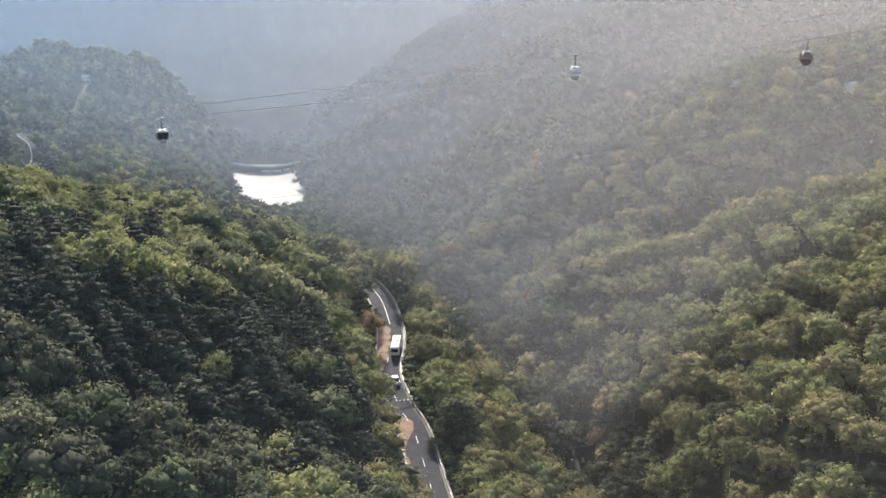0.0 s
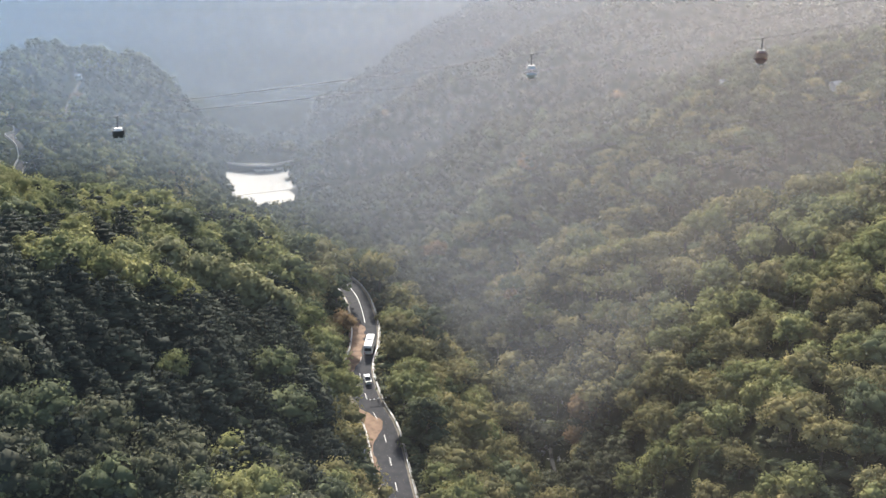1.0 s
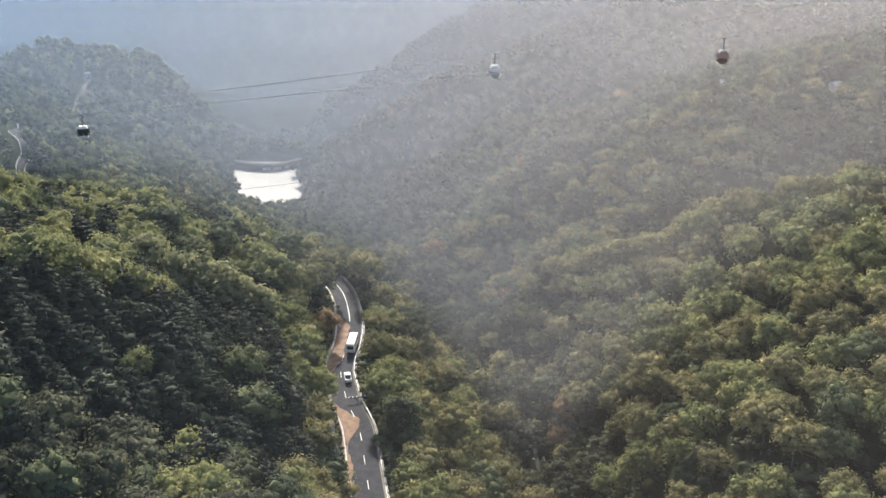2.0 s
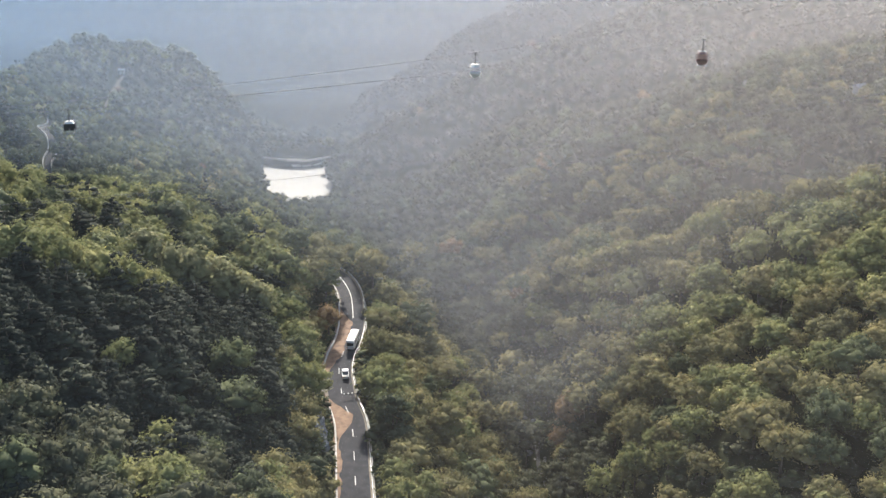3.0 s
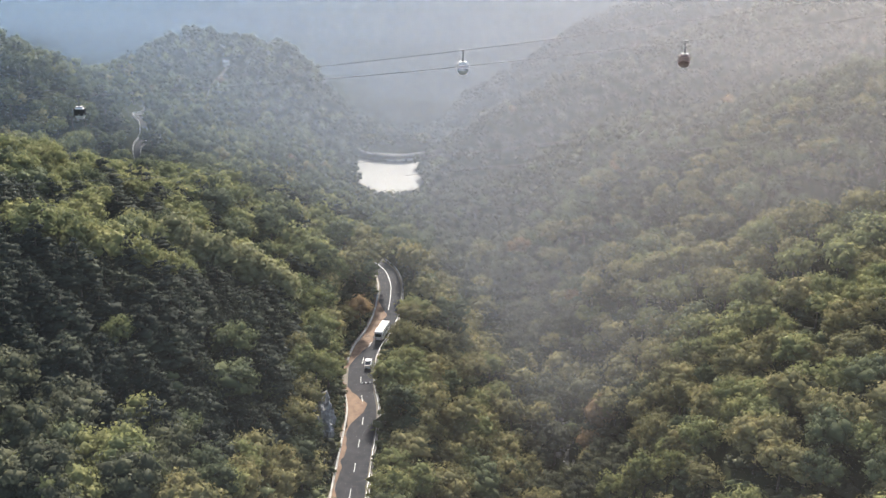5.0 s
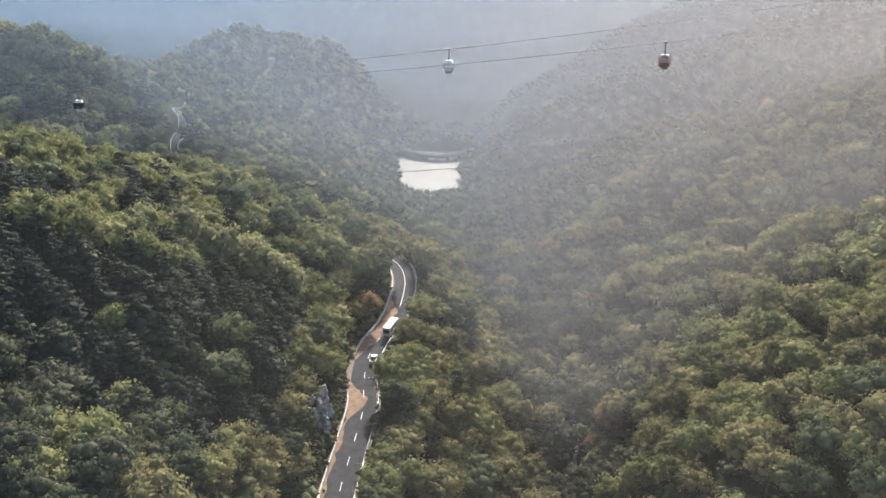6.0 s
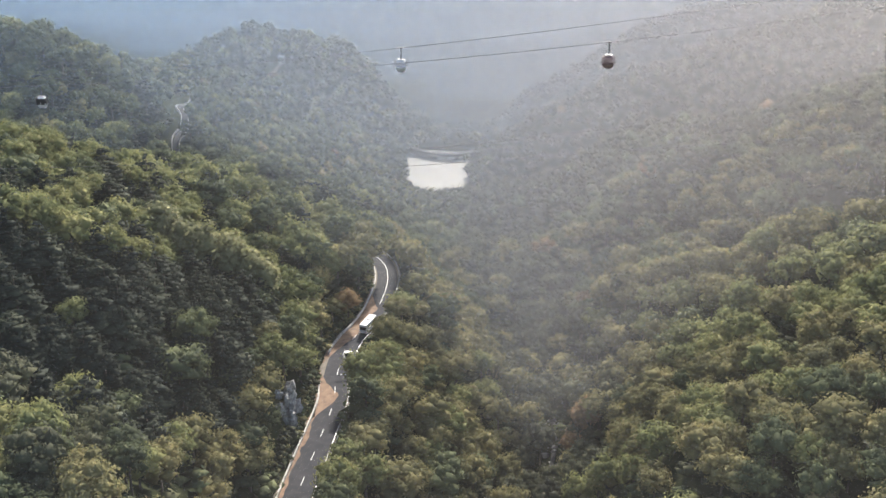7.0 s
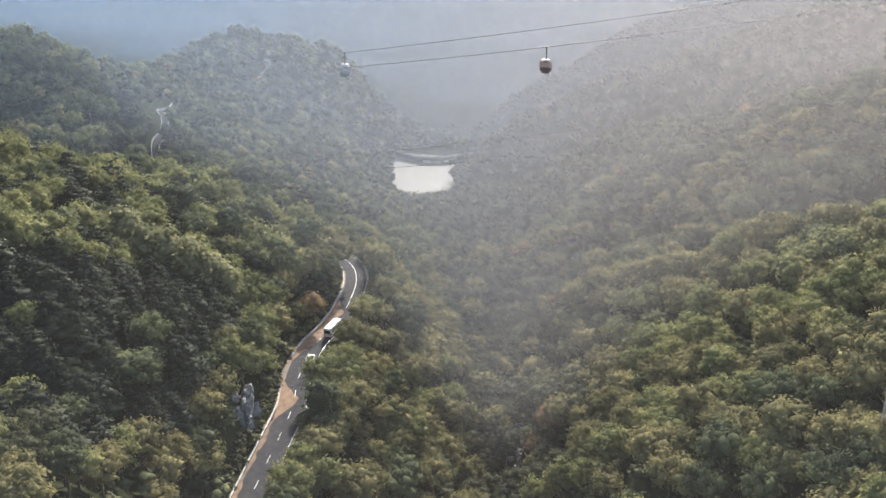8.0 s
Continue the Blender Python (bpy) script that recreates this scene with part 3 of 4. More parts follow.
def single_tree(row):
    """A tree as a thing of its own, with trunk and crown."""
    kind, number, x, y, z, h, w, turn, leaf = row
    number %= len(SHAPES[kind][NEAR])
    m = Matrix.LocRotScale((x, y, z), Euler((0, 0, turn)), (h * w, h * w, h))
    key = (kind, number, leaf)
    if key in prototypes:
        first = prototypes[key].scale
        return copy_thing(prototypes[key], m @ Matrix.Diagonal((1 / first[0], 1 / first[1], 1 / first[2], 1)))
    v, f, k, s = SHAPES[kind][NEAR][number]
    tree = tagged(new("pine_tree" if kind == "pine" else "broadleaf_tree"), LABELS[leaf], "tree", "trees beside the road")
    for name, want, mat in (("trunk", 1, BARK), ("crown", 0, LEAVES[leaf])):
        g = f[k == want]
        used, back = np.unique(g, return_inverse=True)
        ob = new(name, mesh_from(name, v[used], back.reshape(-1, 3), [mat], smooth=s[k == want]))
        ob.parent = tree
    tree.matrix_basis = m
    prototypes[key] = tree
    return tree


by_road = [r for r in near_rows if 172 < r[3] < 262 and -46 < r[2] < 30 or (r[0] == "slim")][:300]
for r in by_road:
    single_tree(r)
rest = [r for r in near_rows if r not in by_road]
forest("near", rest, NEAR, "dense mixed forest of dark pines and green broadleaf trees", "near_forest")
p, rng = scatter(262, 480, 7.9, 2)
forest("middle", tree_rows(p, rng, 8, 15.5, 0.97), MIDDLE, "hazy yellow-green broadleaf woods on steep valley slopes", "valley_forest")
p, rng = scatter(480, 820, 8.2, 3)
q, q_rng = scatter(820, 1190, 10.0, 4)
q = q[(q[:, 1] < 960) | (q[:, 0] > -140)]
forest("far", tree_rows(p, rng, 8, 14.5, 0.86) + tree_rows(q, q_rng, 8, 15, 1.0), FAR, "distant grey-green woods on hazy ridges, most leaves darkened as shade", "far_forest")


# the undergrowth below the trees
p, rng = scatter(98, 480, 6.6, 5)
z = ground(p[:, 0], p[:, 1])
shrub_leaf = np.where(rng.uniform(0, 1, len(p)) < 0.6, 7, 1)
shrubs = [("bush", int(rng.integers(0, 60)), a, b, c - 0.3, rng.uniform(2.6, 5.0), rng.uniform(1.3, 1.9), rng.uniform(0, 6.28), int(k)) for (a, b), c, k in zip(p, z, shrub_leaf)]
for k in range(20, len(ROAD) - 3):
    for side in (-1, 1):
        for _ in range(2):
            off = side * (5.4 + rng.uniform(0, 1.9)) if side < 0 else 5.3 + rng.uniform(0, 1.6)
            a, b = ROAD[k] + ROAD_SIDE[k] * off + rng.normal(0, 0.3, 2)
            shrubs.append(("bush", int(rng.integers(0, 60)), a, b, grounded(a, b) - 0.25, rng.uniform(1.0, 2.6), rng.uniform(0.9, 1.5), rng.uniform(0, 6.28), int(rng.choice((1, 1, 2, 7)))))
tagged(forest("undergrowth", shrubs, MIDDLE, "dark green undergrowth of shrubs below the forest trees", "undergrowth"), category="shrubs")


# ---- building blocks ----
def box(bm, cx, cy, cz, sx, sy, sz, bevel=0.0, turn=0.0):
    """A box added to bm, with rounded edges if bevel is given."""
    r = bmesh.ops.create_cube(bm, size=1, matrix=Matrix.Translation((cx, cy, cz)) @ Matrix.Rotation(turn, 4, "Z") @ Matrix.Diagonal((sx, sy, sz, 1)))
    if bevel:
        edges = list({e for w in r["verts"] for e in w.link_edges})
        bmesh.ops.bevel(bm, geom=edges, offset=bevel, segments=2, affect="EDGES", profile=0.5)
    return bm


def rod(bm, a, b, r, sides=8, r2=None):
    a, b = Vector(a), Vector(b)
    m = Matrix.Translation((a + b) / 2) @ (b - a).to_track_quat("Z", "Y").to_matrix().to_4x4()
    bmesh.ops.create_cone(bm, cap_ends=True, segments=sides, radius1=r, radius2=r if r2 is None else r2, depth=(b - a).length, matrix=m)
    return bm


# ---- road ----
def ribbon(name, off_a, off_b, z, mat, first=0, last=None, wave=0.0):
    """A strip along the road between two offsets, with edges that wander by wave."""
    line, side = ROAD[first:last], ROAD_SIDE[first:last]
    n = len(line)
    wander = wave * np.array([noise.noise((p[0] * 0.35, p[1] * 0.35, 5.0)) for p in line])[:, None]
    pinch = np.minimum(1, np.minimum(np.arange(n), np.arange(n)[::-1]) / 14.0)[:, None] if wave else 1.0
    a, b = line + side * off_a, line + side * (off_a + (off_b - off_a) * pinch + wander * pinch)
    v = np.vstack([np.column_stack([a, np.full(n, z)]), np.column_stack([b, np.full(n, z)])])
    i = np.arange(n - 1)
    f = np.vstack([np.stack([i, i + n, i + n + 1], 1), np.stack([i, i + n + 1, i + 1], 1)])
    return new(name, mesh_from(name, v, f, [mat]))


def station(y):
    """The number of the road's step nearest to y, on its northward stretch."""
    return int(np.argmin(np.abs(ROAD[:220, 1] - y)))


def road_pose(y, off, z=ROAD_Z, back=False):
    """A pose on the road, heading along it (+y), or against it."""
    k = station(y)
    q = ROAD[k] + ROAD_SIDE[k] * off
    turn = math.atan2(-ROAD_SIDE[k, 1] * -1, ROAD_SIDE[k, 0])
    return Matrix.Translation((q[0], q[1], z)) @ Matrix.Rotation(turn + (math.pi if back else 0), 4, "Z")


road = tagged(ribbon("road", -3.3, 3.3, ROAD_Z, ASPHALT), "two-lane grey asphalt mountain road winding through forest", "road", kind="structure")
SHOULDER = plain("gravel_shoulder", (0.09, 0.08, 0.06), (0.19, 0.16, 0.125), 0.9, 0.95, 0, 0.4, 6.0)
tagged(ribbon("road_shoulder", -4.9, -3.3, ROAD_Z - 0.02, SHOULDER), "narrow earthy gravel shoulder along the road", "road shoulder", kind="structure")
tagged(ribbon("road_shoulder", 3.3, 4.1, ROAD_Z - 0.02, SHOULDER), "narrow earthy gravel shoulder along the road", "road shoulder", kind="structure")
# Sunlit stretches of the dusty road, painted as orange-brown strips.
SUNLIT_DUST = plain("sunlit_dry_earth", (0.10, 0.062, 0.040), (0.22, 0.138, 0.085), 0.5, 0.95, 0, 0.3, 5.0)
for y0, y1, a, b in ((226, 278, -4.7, -0.3), (196, 223, -4.7, 1.4), (150, 206, -3.9, -2.9)):
    tagged(ribbon("sunlit_earth_patch", a, b, ROAD_Z + 0.006, SUNLIT_DUST, station(y0), station(y1), 1.1), "orange-brown dusty asphalt with its sunlit tone painted on", "earth patch", kind="structure")
PAINT = plain("road_paint", (0.55, 0.55, 0.52), (0.78, 0.78, 0.75), 1.5, 0.7)
bm = bmesh.new()
box(bm, 0, 0, 0.006, 0.13, 3.4, 0.012)
dash = part("lane_marking", bm, PAINT, road)
dash.matrix_basis = road_pose(142, 0.15, ROAD_Z + 0.004)
for y in np.arange(152, 262, 10):
    d = new("lane_marking", dash.data)
    d.parent, d.matrix_basis = road, road_pose(y, 0.15, ROAD_Z + 0.004)
solid = ribbon("lane_marking", 0.05, 0.22, ROAD_Z + 0.016, PAINT, station(266))
solid.parent = road

CONCRETE = plain("pale_concrete", (0.30, 0.285, 0.255), (0.48, 0.46, 0.42), 0.8, 0.9, 0, 0.3, 5.0)
GALVANISED = plain("galvanised_steel", (0.42, 0.43, 0.44), (0.62, 0.63, 0.64), 3.0, 0.45, 0.6)
wall = tagged(new("parapet_wall"), "low pale concrete kerb wall along the road", "parapet wall", kind="structure")
bm = bmesh.new()
box(bm, 0, 0, 0.2, 0.42, 2.86, 0.8, 0.06)
block = part("concrete_block", bm, CONCRETE, wall)
ys = [s for s in range(22, len(ROAD) - 4, 3) if not 217 < ROAD[s, 1] < 232]
for n, k in enumerate(ys):
    b = block if n == 0 else new("concrete_block", block.data)
    q = ROAD[k] - ROAD_SIDE[k] * 3.95
    b.parent = wall
    b.matrix_basis = Matrix.Translation((q[0], q[1], ROAD_Z)) @ Matrix.Rotation(math.atan2(ROAD_SIDE[k, 1], ROAD_SIDE[k, 0]), 4, "Z")

rail = tagged(new("guard_rail"), "galvanised steel guard rail on posts along the drop", "guard rail", kind="structure")
bm = bmesh.new()
for dx, dz in ((0.0, 0.62), (0.06, 0.70), (0.0, 0.78)):
    box(bm, dx, 0, dz, 0.05, 4.02, 0.09, 0.02)
beam = part("beam", bm, GALVANISED, rail)
bm = bmesh.new()
rod(bm, (0.1, 0, -0.5), (0.1, 0, 0.86), 0.07)
post = part("post", bm, GALVANISED, rail)
bm = bmesh.new()
box(bm, 0, 0, 0.05, 0.2, 4.0, 0.4, 0.04)
plinth = part("plinth", bm, CONCRETE, rail)
for n, k in enumerate(range(20, len(ROAD) - 6, 4)):
    q = ROAD[k] + ROAD_SIDE[k] * 3.75
    m = Matrix.Translation((q[0], q[1], ROAD_Z)) @ Matrix.Rotation(math.atan2(ROAD_SIDE[k, 1], ROAD_SIDE[k, 0]), 4, "Z")
    for src, shift in ((beam, 0.0), (post, 0.0), (plinth, 0.45)):
        o = src if n == 0 else new(src.name.split(".")[0], src.data)
        o.parent, o.matrix_basis = rail, m @ Matrix.Translation((shift, 0, 0))

# boom across the lane
WHITE = plain("white_paint", (0.55, 0.55, 0.545), (0.66, 0.66, 0.65), 2.0, 0.65)
BLACK = plain("black_paint", (0.015, 0.015, 0.016), (0.03, 0.03, 0.03), 2.0, 0.4)
boom = tagged(new("barrier_boom"), "low black boom with white lamps across one lane", "barrier")
boom.matrix_basis = road_pose(217.5, 0.3)
bm = bmesh.new()
rod(bm, (0.0, 0, 1.0), (7.6, 0, 1.0), 0.09)
part("boom_arm", bm, BLACK, boom)
for k in range(8):
    bm = bmesh.new()
    box(bm, 0.2 + k * 1.02, 0, 1.2, 0.34, 0.3, 0.26, 0.06)
    part("boom_lamp", bm, WHITE, boom)
for x in (3.6, 7.5):
    bm = bmesh.new()
    box(bm, x, 0, 0.45, 0.3, 0.4, 1.1, 0.04)
    part("boom_post", bm, BLACK, boom)

# ---- vehicles ----
GLASS = plain("dark_glass", (0.012, 0.014, 0.017), (0.02, 0.022, 0.026), 1.0, 0.08)
RUBBER = plain("tyre_rubber", (0.015, 0.015, 0.015), (0.03, 0.03, 0.03), 4.0, 0.9)
RED = plain("red_lamp", (0.35, 0.02, 0.02), (0.45, 0.03, 0.03), 2.0, 0.3)
GREY = plain("grey_plastic", (0.16, 0.16, 0.17), (0.24, 0.24, 0.25), 2.0, 0.6)


def wheel(parent, x, y, r):
    bm = bmesh.new()
    rod(bm, (x - 0.13, y, r), (x + 0.13, y, r), r, 18)
    w = part("wheel", bm, RUBBER, parent)
    bm = bmesh.new()
    side = math.copysign(0.14, x)
    rod(bm, (x + side - 0.01, y, r), (x + side + 0.01, y, r), r * 0.58, 14)
    part("rim", bm, GALVANISED, w)


def bus(length, width, height, label, m):
    """A coach heading along +y."""
    b = tagged(new("bus"), label, "bus")
    b.matrix_basis = m
    bm = bmesh.new()
    box(bm, 0, 0, 0.35 + height / 2, width, length, height - 0.35, 0.16)
    part("body", bm, WHITE, b)
    for sx in (-1, 1):
        n = max(3, int(length / 1.6))
        for k in range(n):
            bm = bmesh.new()
            box(bm, sx * (width / 2 + 0.004), -length / 2 + 0.7 + (k + 0.5) * (length - 1.4) / n, height * 0.68, 0.02, (length - 1.4) / n - 0.1, height * 0.3, 0.006)
            part("side_window", bm, GLASS, b)
    for sy, name in ((1, "windscreen"), (-1, "rear_window")):
        bm = bmesh.new()
        box(bm, 0, sy * (length / 2 + 0.004), height * 0.68, width * 0.84, 0.02, height * 0.34, 0.006)
        part(name, bm, GLASS, b)
    bm = bmesh.new()
    box(bm, 0, length * 0.12, height + 0.24, width * 0.66, length * 0.26, 0.2, 0.06)
    part("roof_unit", bm, GREY, b, "grey rooftop air unit")
    bm = bmesh.new()
    box(bm, 0, -length * 0.22, height + 0.19, width * 0.35, 0.9, 0.08, 0.02)
    part("roof_hatch", bm, GREY, b)
    for sx in (-1, 1):
        bm = bmesh.new()
        box(bm, sx * width * 0.4, -length / 2 - 0.005, 0.95, 0.2, 0.03, 0.36, 0.01)
        part("tail_light", bm, RED, b)
        bm = bmesh.new()
        rod(bm, (sx * width * 0.5, length / 2 - 0.1, height * 0.78), (sx * (width * 0.5 + 0.3), length / 2 + 0.15, height * 0.72), 0.05)
        part("wing_mirror", bm, BLACK, b)
        for y in (-length * 0.3, length * 0.3):
            wheel(b, sx * (width / 2 - 0.14), y, 0.46)
    return b


bus(7.8, 2.25, 2.95, "white tour coach with dark windows driving uphill", road_pose(248.5, 1.7))
bus(7.4, 2.3, 2.9, "white minibus with a plain roof coming downhill", road_pose(149, -1.6, back=True))


def pickup(label, m):
    """A crew-cab pickup heading along +y, with an open bed behind."""
    c = tagged(new("pickup_truck"), label, "pickup truck")
    c.matrix_basis = m
    bm = bmesh.new()
    box(bm, 0, 0, 0.68, 1.85, 5.1, 0.6, 0.12)
    box(bm, 0, 1.7, 1.0, 1.75, 1.5, 0.22, 0.09)
    part("body", bm, WHITE, c)
    bm = bmesh.new()
    r = bmesh.ops.create_cube(bm, size=1, matrix=Matrix.Translation((0, 0.2, 1.36)) @ Matrix.Diagonal((1.7, 2.2, 0.8, 1)))
    for w in r["verts"]:
        if w.co.z > 1.5:
            w.co.x *= 0.8
            w.co.y = 0.2 + (w.co.y - 0.2) * 0.68
    part("cab_glass", bm, GLASS, c)
    bm = bmesh.new()
    box(bm, 0, 0.2, 1.78, 1.36, 1.5, 0.07, 0.03)
    part("roof", bm, WHITE, c)
    bm = bmesh.new()
    box(bm, 0, -1.65, 1.0, 1.5, 1.55, 0.06)
    part("bed_liner", bm, BLACK, c)
    for x, y, sx, sy in ((-0.86, -1.7, 0.1, 1.7), (0.86, -1.7, 0.1, 1.7), (0, -2.5, 1.8, 0.08)):
        bm = bmesh.new()
        box(bm, x, y, 1.1, sx, sy, 0.32, 0.03)
        part("bed_side", bm, WHITE, c)
    for sx in (-1, 1):
        bm = bmesh.new()
        box(bm, sx * 0.82, -2.56, 0.85, 0.16, 0.04, 0.3, 0.01)
        part("tail_light", bm, RED, c)
        for y in (-1.55, 1.6):
            wheel(c, sx * 0.82, y, 0.38)
    return c


pickup("white crew-cab pickup with an open dark bed", road_pose(229.5, 1.8) @ Matrix.Diagonal((0.92, 0.92, 0.92, 1)))

# ---- ropeway ----
STEEL = plain("dark_steel", (0.06, 0.06, 0.065), (0.10, 0.10, 0.105), 3.0, 0.5, 0.5)
CABLE = plain("cable_steel", (0.05, 0.05, 0.05), (0.09, 0.09, 0.09), 3.0, 0.6, 0.3)


def cable(y0, slope, z0, z1, z2, x0, x1, r, label):
    """A sagging cable over x, at y = y0 + slope x and z = z0 + z1 x + z2 x x."""
    cu = bpy.data.curves.new("cable", "CURVE")
    cu.dimensions, cu.bevel_depth, cu.bevel_resolution = "3D", r, 1
    sp = cu.splines.new("POLY")
    xs = np.linspace(x0, x1, 60)
    sp.points.add(59)
    for q, x in zip(sp.points, xs):
        q.co = (x, y0 + slope * x, z0 + z1 * x + z2 * x * x, 1)
    cu.materials.append(CABLE)
    return tagged(new("cable", cu), label, "cable", kind="structure")


UP, DOWN = (172.0, 0.0, 151.6, 0.136, 0.00028), (165.0, 0.0, 150.3, 0.118, 0.00033)
cable(*UP, -190, 300, 0.045, "thin dark steel ropeway haul cable high over the valley")
cable(*DOWN, -190, 300, 0.045, "thin dark steel ropeway haul cable high over the valley")
cable(172.0, 0.1, 133.0, 0.110, 0.00034, -160, 300, 0.035, "thin dark wire strung across the valley")
cable(176.0, -0.2, 128.6, 0.2, 0.0, 12, 300, 0.05, "thin dark wire strung across the valley")
cable(185.0, -0.2, 128.6, 0.231, 0.0, 18, 300, 0.045, "thin dark wire strung across the valley")


def gondola(line, x, shell, glass, label, turn=0.0):
    """An egg-shaped cabin on a hanger arm, gripping the cable at x."""
    y0, slope, z0, z1, z2 = line
    g = tagged(new("gondola"), label, "gondola", "ropeway gondolas")
    g.matrix_basis = Matrix.Translation((x, y0 + slope * x, z0 + z1 * x + z2 * x * x)) @ Matrix.Rotation(turn, 4, "Z")
    bm = bmesh.new()
    bmesh.ops.create_uvsphere(bm, u_segments=24, v_segments=16, radius=1)
    for w in bm.verts:
        z = w.co.z
        k = 1.0 - 0.22 * max(0, z) ** 2 - 0.12 * max(0, -z) ** 2
        w.co = (math.copysign(abs(w.co.x) ** 0.72, w.co.x) * 0.98 * k, math.copysign(abs(w.co.y) ** 0.72, w.co.y) * 0.9 * k, -3.1 + math.copysign(abs(z) ** 0.8, z) * 1.12)
    openings = [q for q in bm.faces if abs(q.calc_center_median().z + 2.9) < 0.55 and not (abs(q.calc_center_median().x) > 0.72 and abs(q.calc_center_median().y) > 0.62) and abs(q.calc_center_median().x) > 0.1]
    bmesh.ops.delete(bm, geom=openings, context="FACES")
    part("cabin_shell", bm, shell, g)
    for side in (-1, 1):
        for dx in (-0.42, 0.42):
            bm = bmesh.new()
            box(bm, dx, side * 0.84, -2.9, 0.76, 0.14, 1.25, 0.05)
            part("window", bm, glass, g)
        bm = bmesh.new()
        box(bm, side * 0.92, 0, -2.9, 0.14, 1.05, 1.25, 0.05)
        part("end_window", bm, glass, g)
    bm = bmesh.new()
    box(bm, 0, 0, -2.02, 1.25, 1.0, 0.1, 0.04)
    part("roof_plate", bm, GREY, g)
    bm = bmesh.new()
    rod(bm, (0, 0, -2.0), (0.02, 0.12, -1.0), 0.11)
    rod(bm, (0.02, 0.12, -1.05), (0, 0.05, -0.05), 0.1)
    part("hanger_arm", bm, STEEL, g)
    bm = bmesh.new()
    box(bm, 0, 0, 0.02, 0.75, 0.22, 0.18, 0.04)
    part("cable_grip", bm, STEEL, g)
    bm = bmesh.new()
    box(bm, 0, 0, -4.2, 1.3, 1.15, 0.1, 0.04)
    part("floor_skirt", bm, GREY, g)
    return g


def clear_glass(name, tint):
    m, t, p, out = material(name)
    p.inputs["Base Color"].default_value = (*tint, 1)
    p.inputs["Roughness"].default_value, p.inputs["Transmission Weight"].default_value, p.inputs["IOR"].default_value = 0.04, 1.0, 1.08
    return m


CABIN_GLASS = clear_glass("clear_cabin_glass", (0.90, 0.90, 0.95))
SMOKED_GLASS = clear_glass("smoked_cabin_glass", (0.62, 0.53, 0.53))
SHELL_RED = plain("maroon_shell", (0.16, 0.095, 0.09), (0.24, 0.15, 0.14), 1.0, 0.25)
gondola(UP, 23.0, WHITE, CABIN_GLASS, "white ropeway cabin with clear windows hanging from the cable", 0.1)
gondola(DOWN, 60.5, SHELL_RED, SMOKED_GLASS, "maroon ropeway cabin with a pale roof hanging from the cable", -0.1)
gondola(DOWN, -48.0, WHITE, GLASS, "white-framed ropeway cabin with black glass hanging from the cable", 0.25)

# ---- reservoir and dam ----
WATER, wt, wp, _ = material("water")
wp.inputs["Base Color"].default_value = (0.03, 0.045, 0.04, 1)
wp.inputs["Roughness"].default_value, wp.inputs["IOR"].default_value = 0.5, 1.33
wp.inputs["Specular IOR Level"].default_value = 1.0
wb = node(wt, "ShaderNodeBump", Strength=0.25, Distance=0.2)
wt.links.new(noise_at(wt, 0.6, 3.0), wb.inputs["Height"])
wt.links.new(wb.outputs[0], wp.inputs["Normal"])
bm = bmesh.new()
bmesh.ops.create_grid(bm, x_segments=8, y_segments=8, size=1)
bmesh.ops.transform(bm, matrix=Matrix.Translation((-150, 741, WATER_Z)) @ Matrix.Diagonal((95, 92, 1, 1)), verts=bm.verts)
tagged(part("water", bm, WATER, None), "pale still reservoir water reflecting the bright sky", "water", kind="structure")
DAM_STONE = plain("dam_concrete", (0.06, 0.06, 0.06), (0.12, 0.118, 0.115), 0.3, 0.9, 0, 0.4, 1.5)
DAM = smooth_line([(-186, 820), (-165, 809), (-144, 806.5), (-131, 814), (-118, 828), (-108, 842)], 1.0)
_t = np.gradient(DAM, axis=0)
DAM_SIDE = np.stack([-_t[:, 1], _t[:, 0]], 1) / np.linalg.norm(_t, axis=1)[:, None]
dam = tagged(new("dam"), "curved grey concrete dam with a balustrade and openings", "dam")


def dam_strip(name, k0, k1, z0, z1, thick, mat, out=0.0):
    bm = bmesh.new()
    rows = []
    for k in range(k0, k1 + 1):
        a, b = DAM[k] - DAM_SIDE[k] * out, DAM[k] + DAM_SIDE[k] * thick
        rows.append([bm.verts.new(v) for v in ((*a, z0), (*a, z1), (*b, z1), (*b, z0))])
    for r, q in zip(rows, rows[1:]):
        for i in range(4):
            bm.faces.new((r[i], q[i], q[(i + 1) % 4], r[(i + 1) % 4]))
    bm.faces.new(rows[0])
    bm.faces.new(rows[-1])
    return part(name, bm, mat, dam)


last = len(DAM) - 1
dam_strip("dam_wall", 0, last, -66, -49.2, 4.0, DAM_STONE)
piers = [int(np.argmin(np.abs(DAM[:, 0] - x))) for x in (-154.5, -146.2, -144.8, -137.6, -135.6, -129.5)]
edges = [0] + piers + [last]
for k0, k1 in zip(edges[0::2], edges[1::2]):
    dam_strip("dam_wall", k0, k1, -49.2, -46.9, 4.0, DAM_STONE)
# Added white panels imitate the brightness seen through the openings.
for k0, k1 in zip(piers[0::2], piers[1::2]):
    dam_strip("bright_opening_panel", k0, k1, -49.2, -47.2, 0.6, WHITE, -0.4)
dam_strip("crest_deck", 0, last, -46.9, -44.6, 4.2, DAM_STONE, 0.3)
dam_strip("crest_walkway", 0, last, -44.6, -44.35, 4.6, DAM_STONE, 0.5)
dam_strip("hand_rail", 0, last, -42.75, -42.5, 0.3, CONCRETE)
bm = bmesh.new()
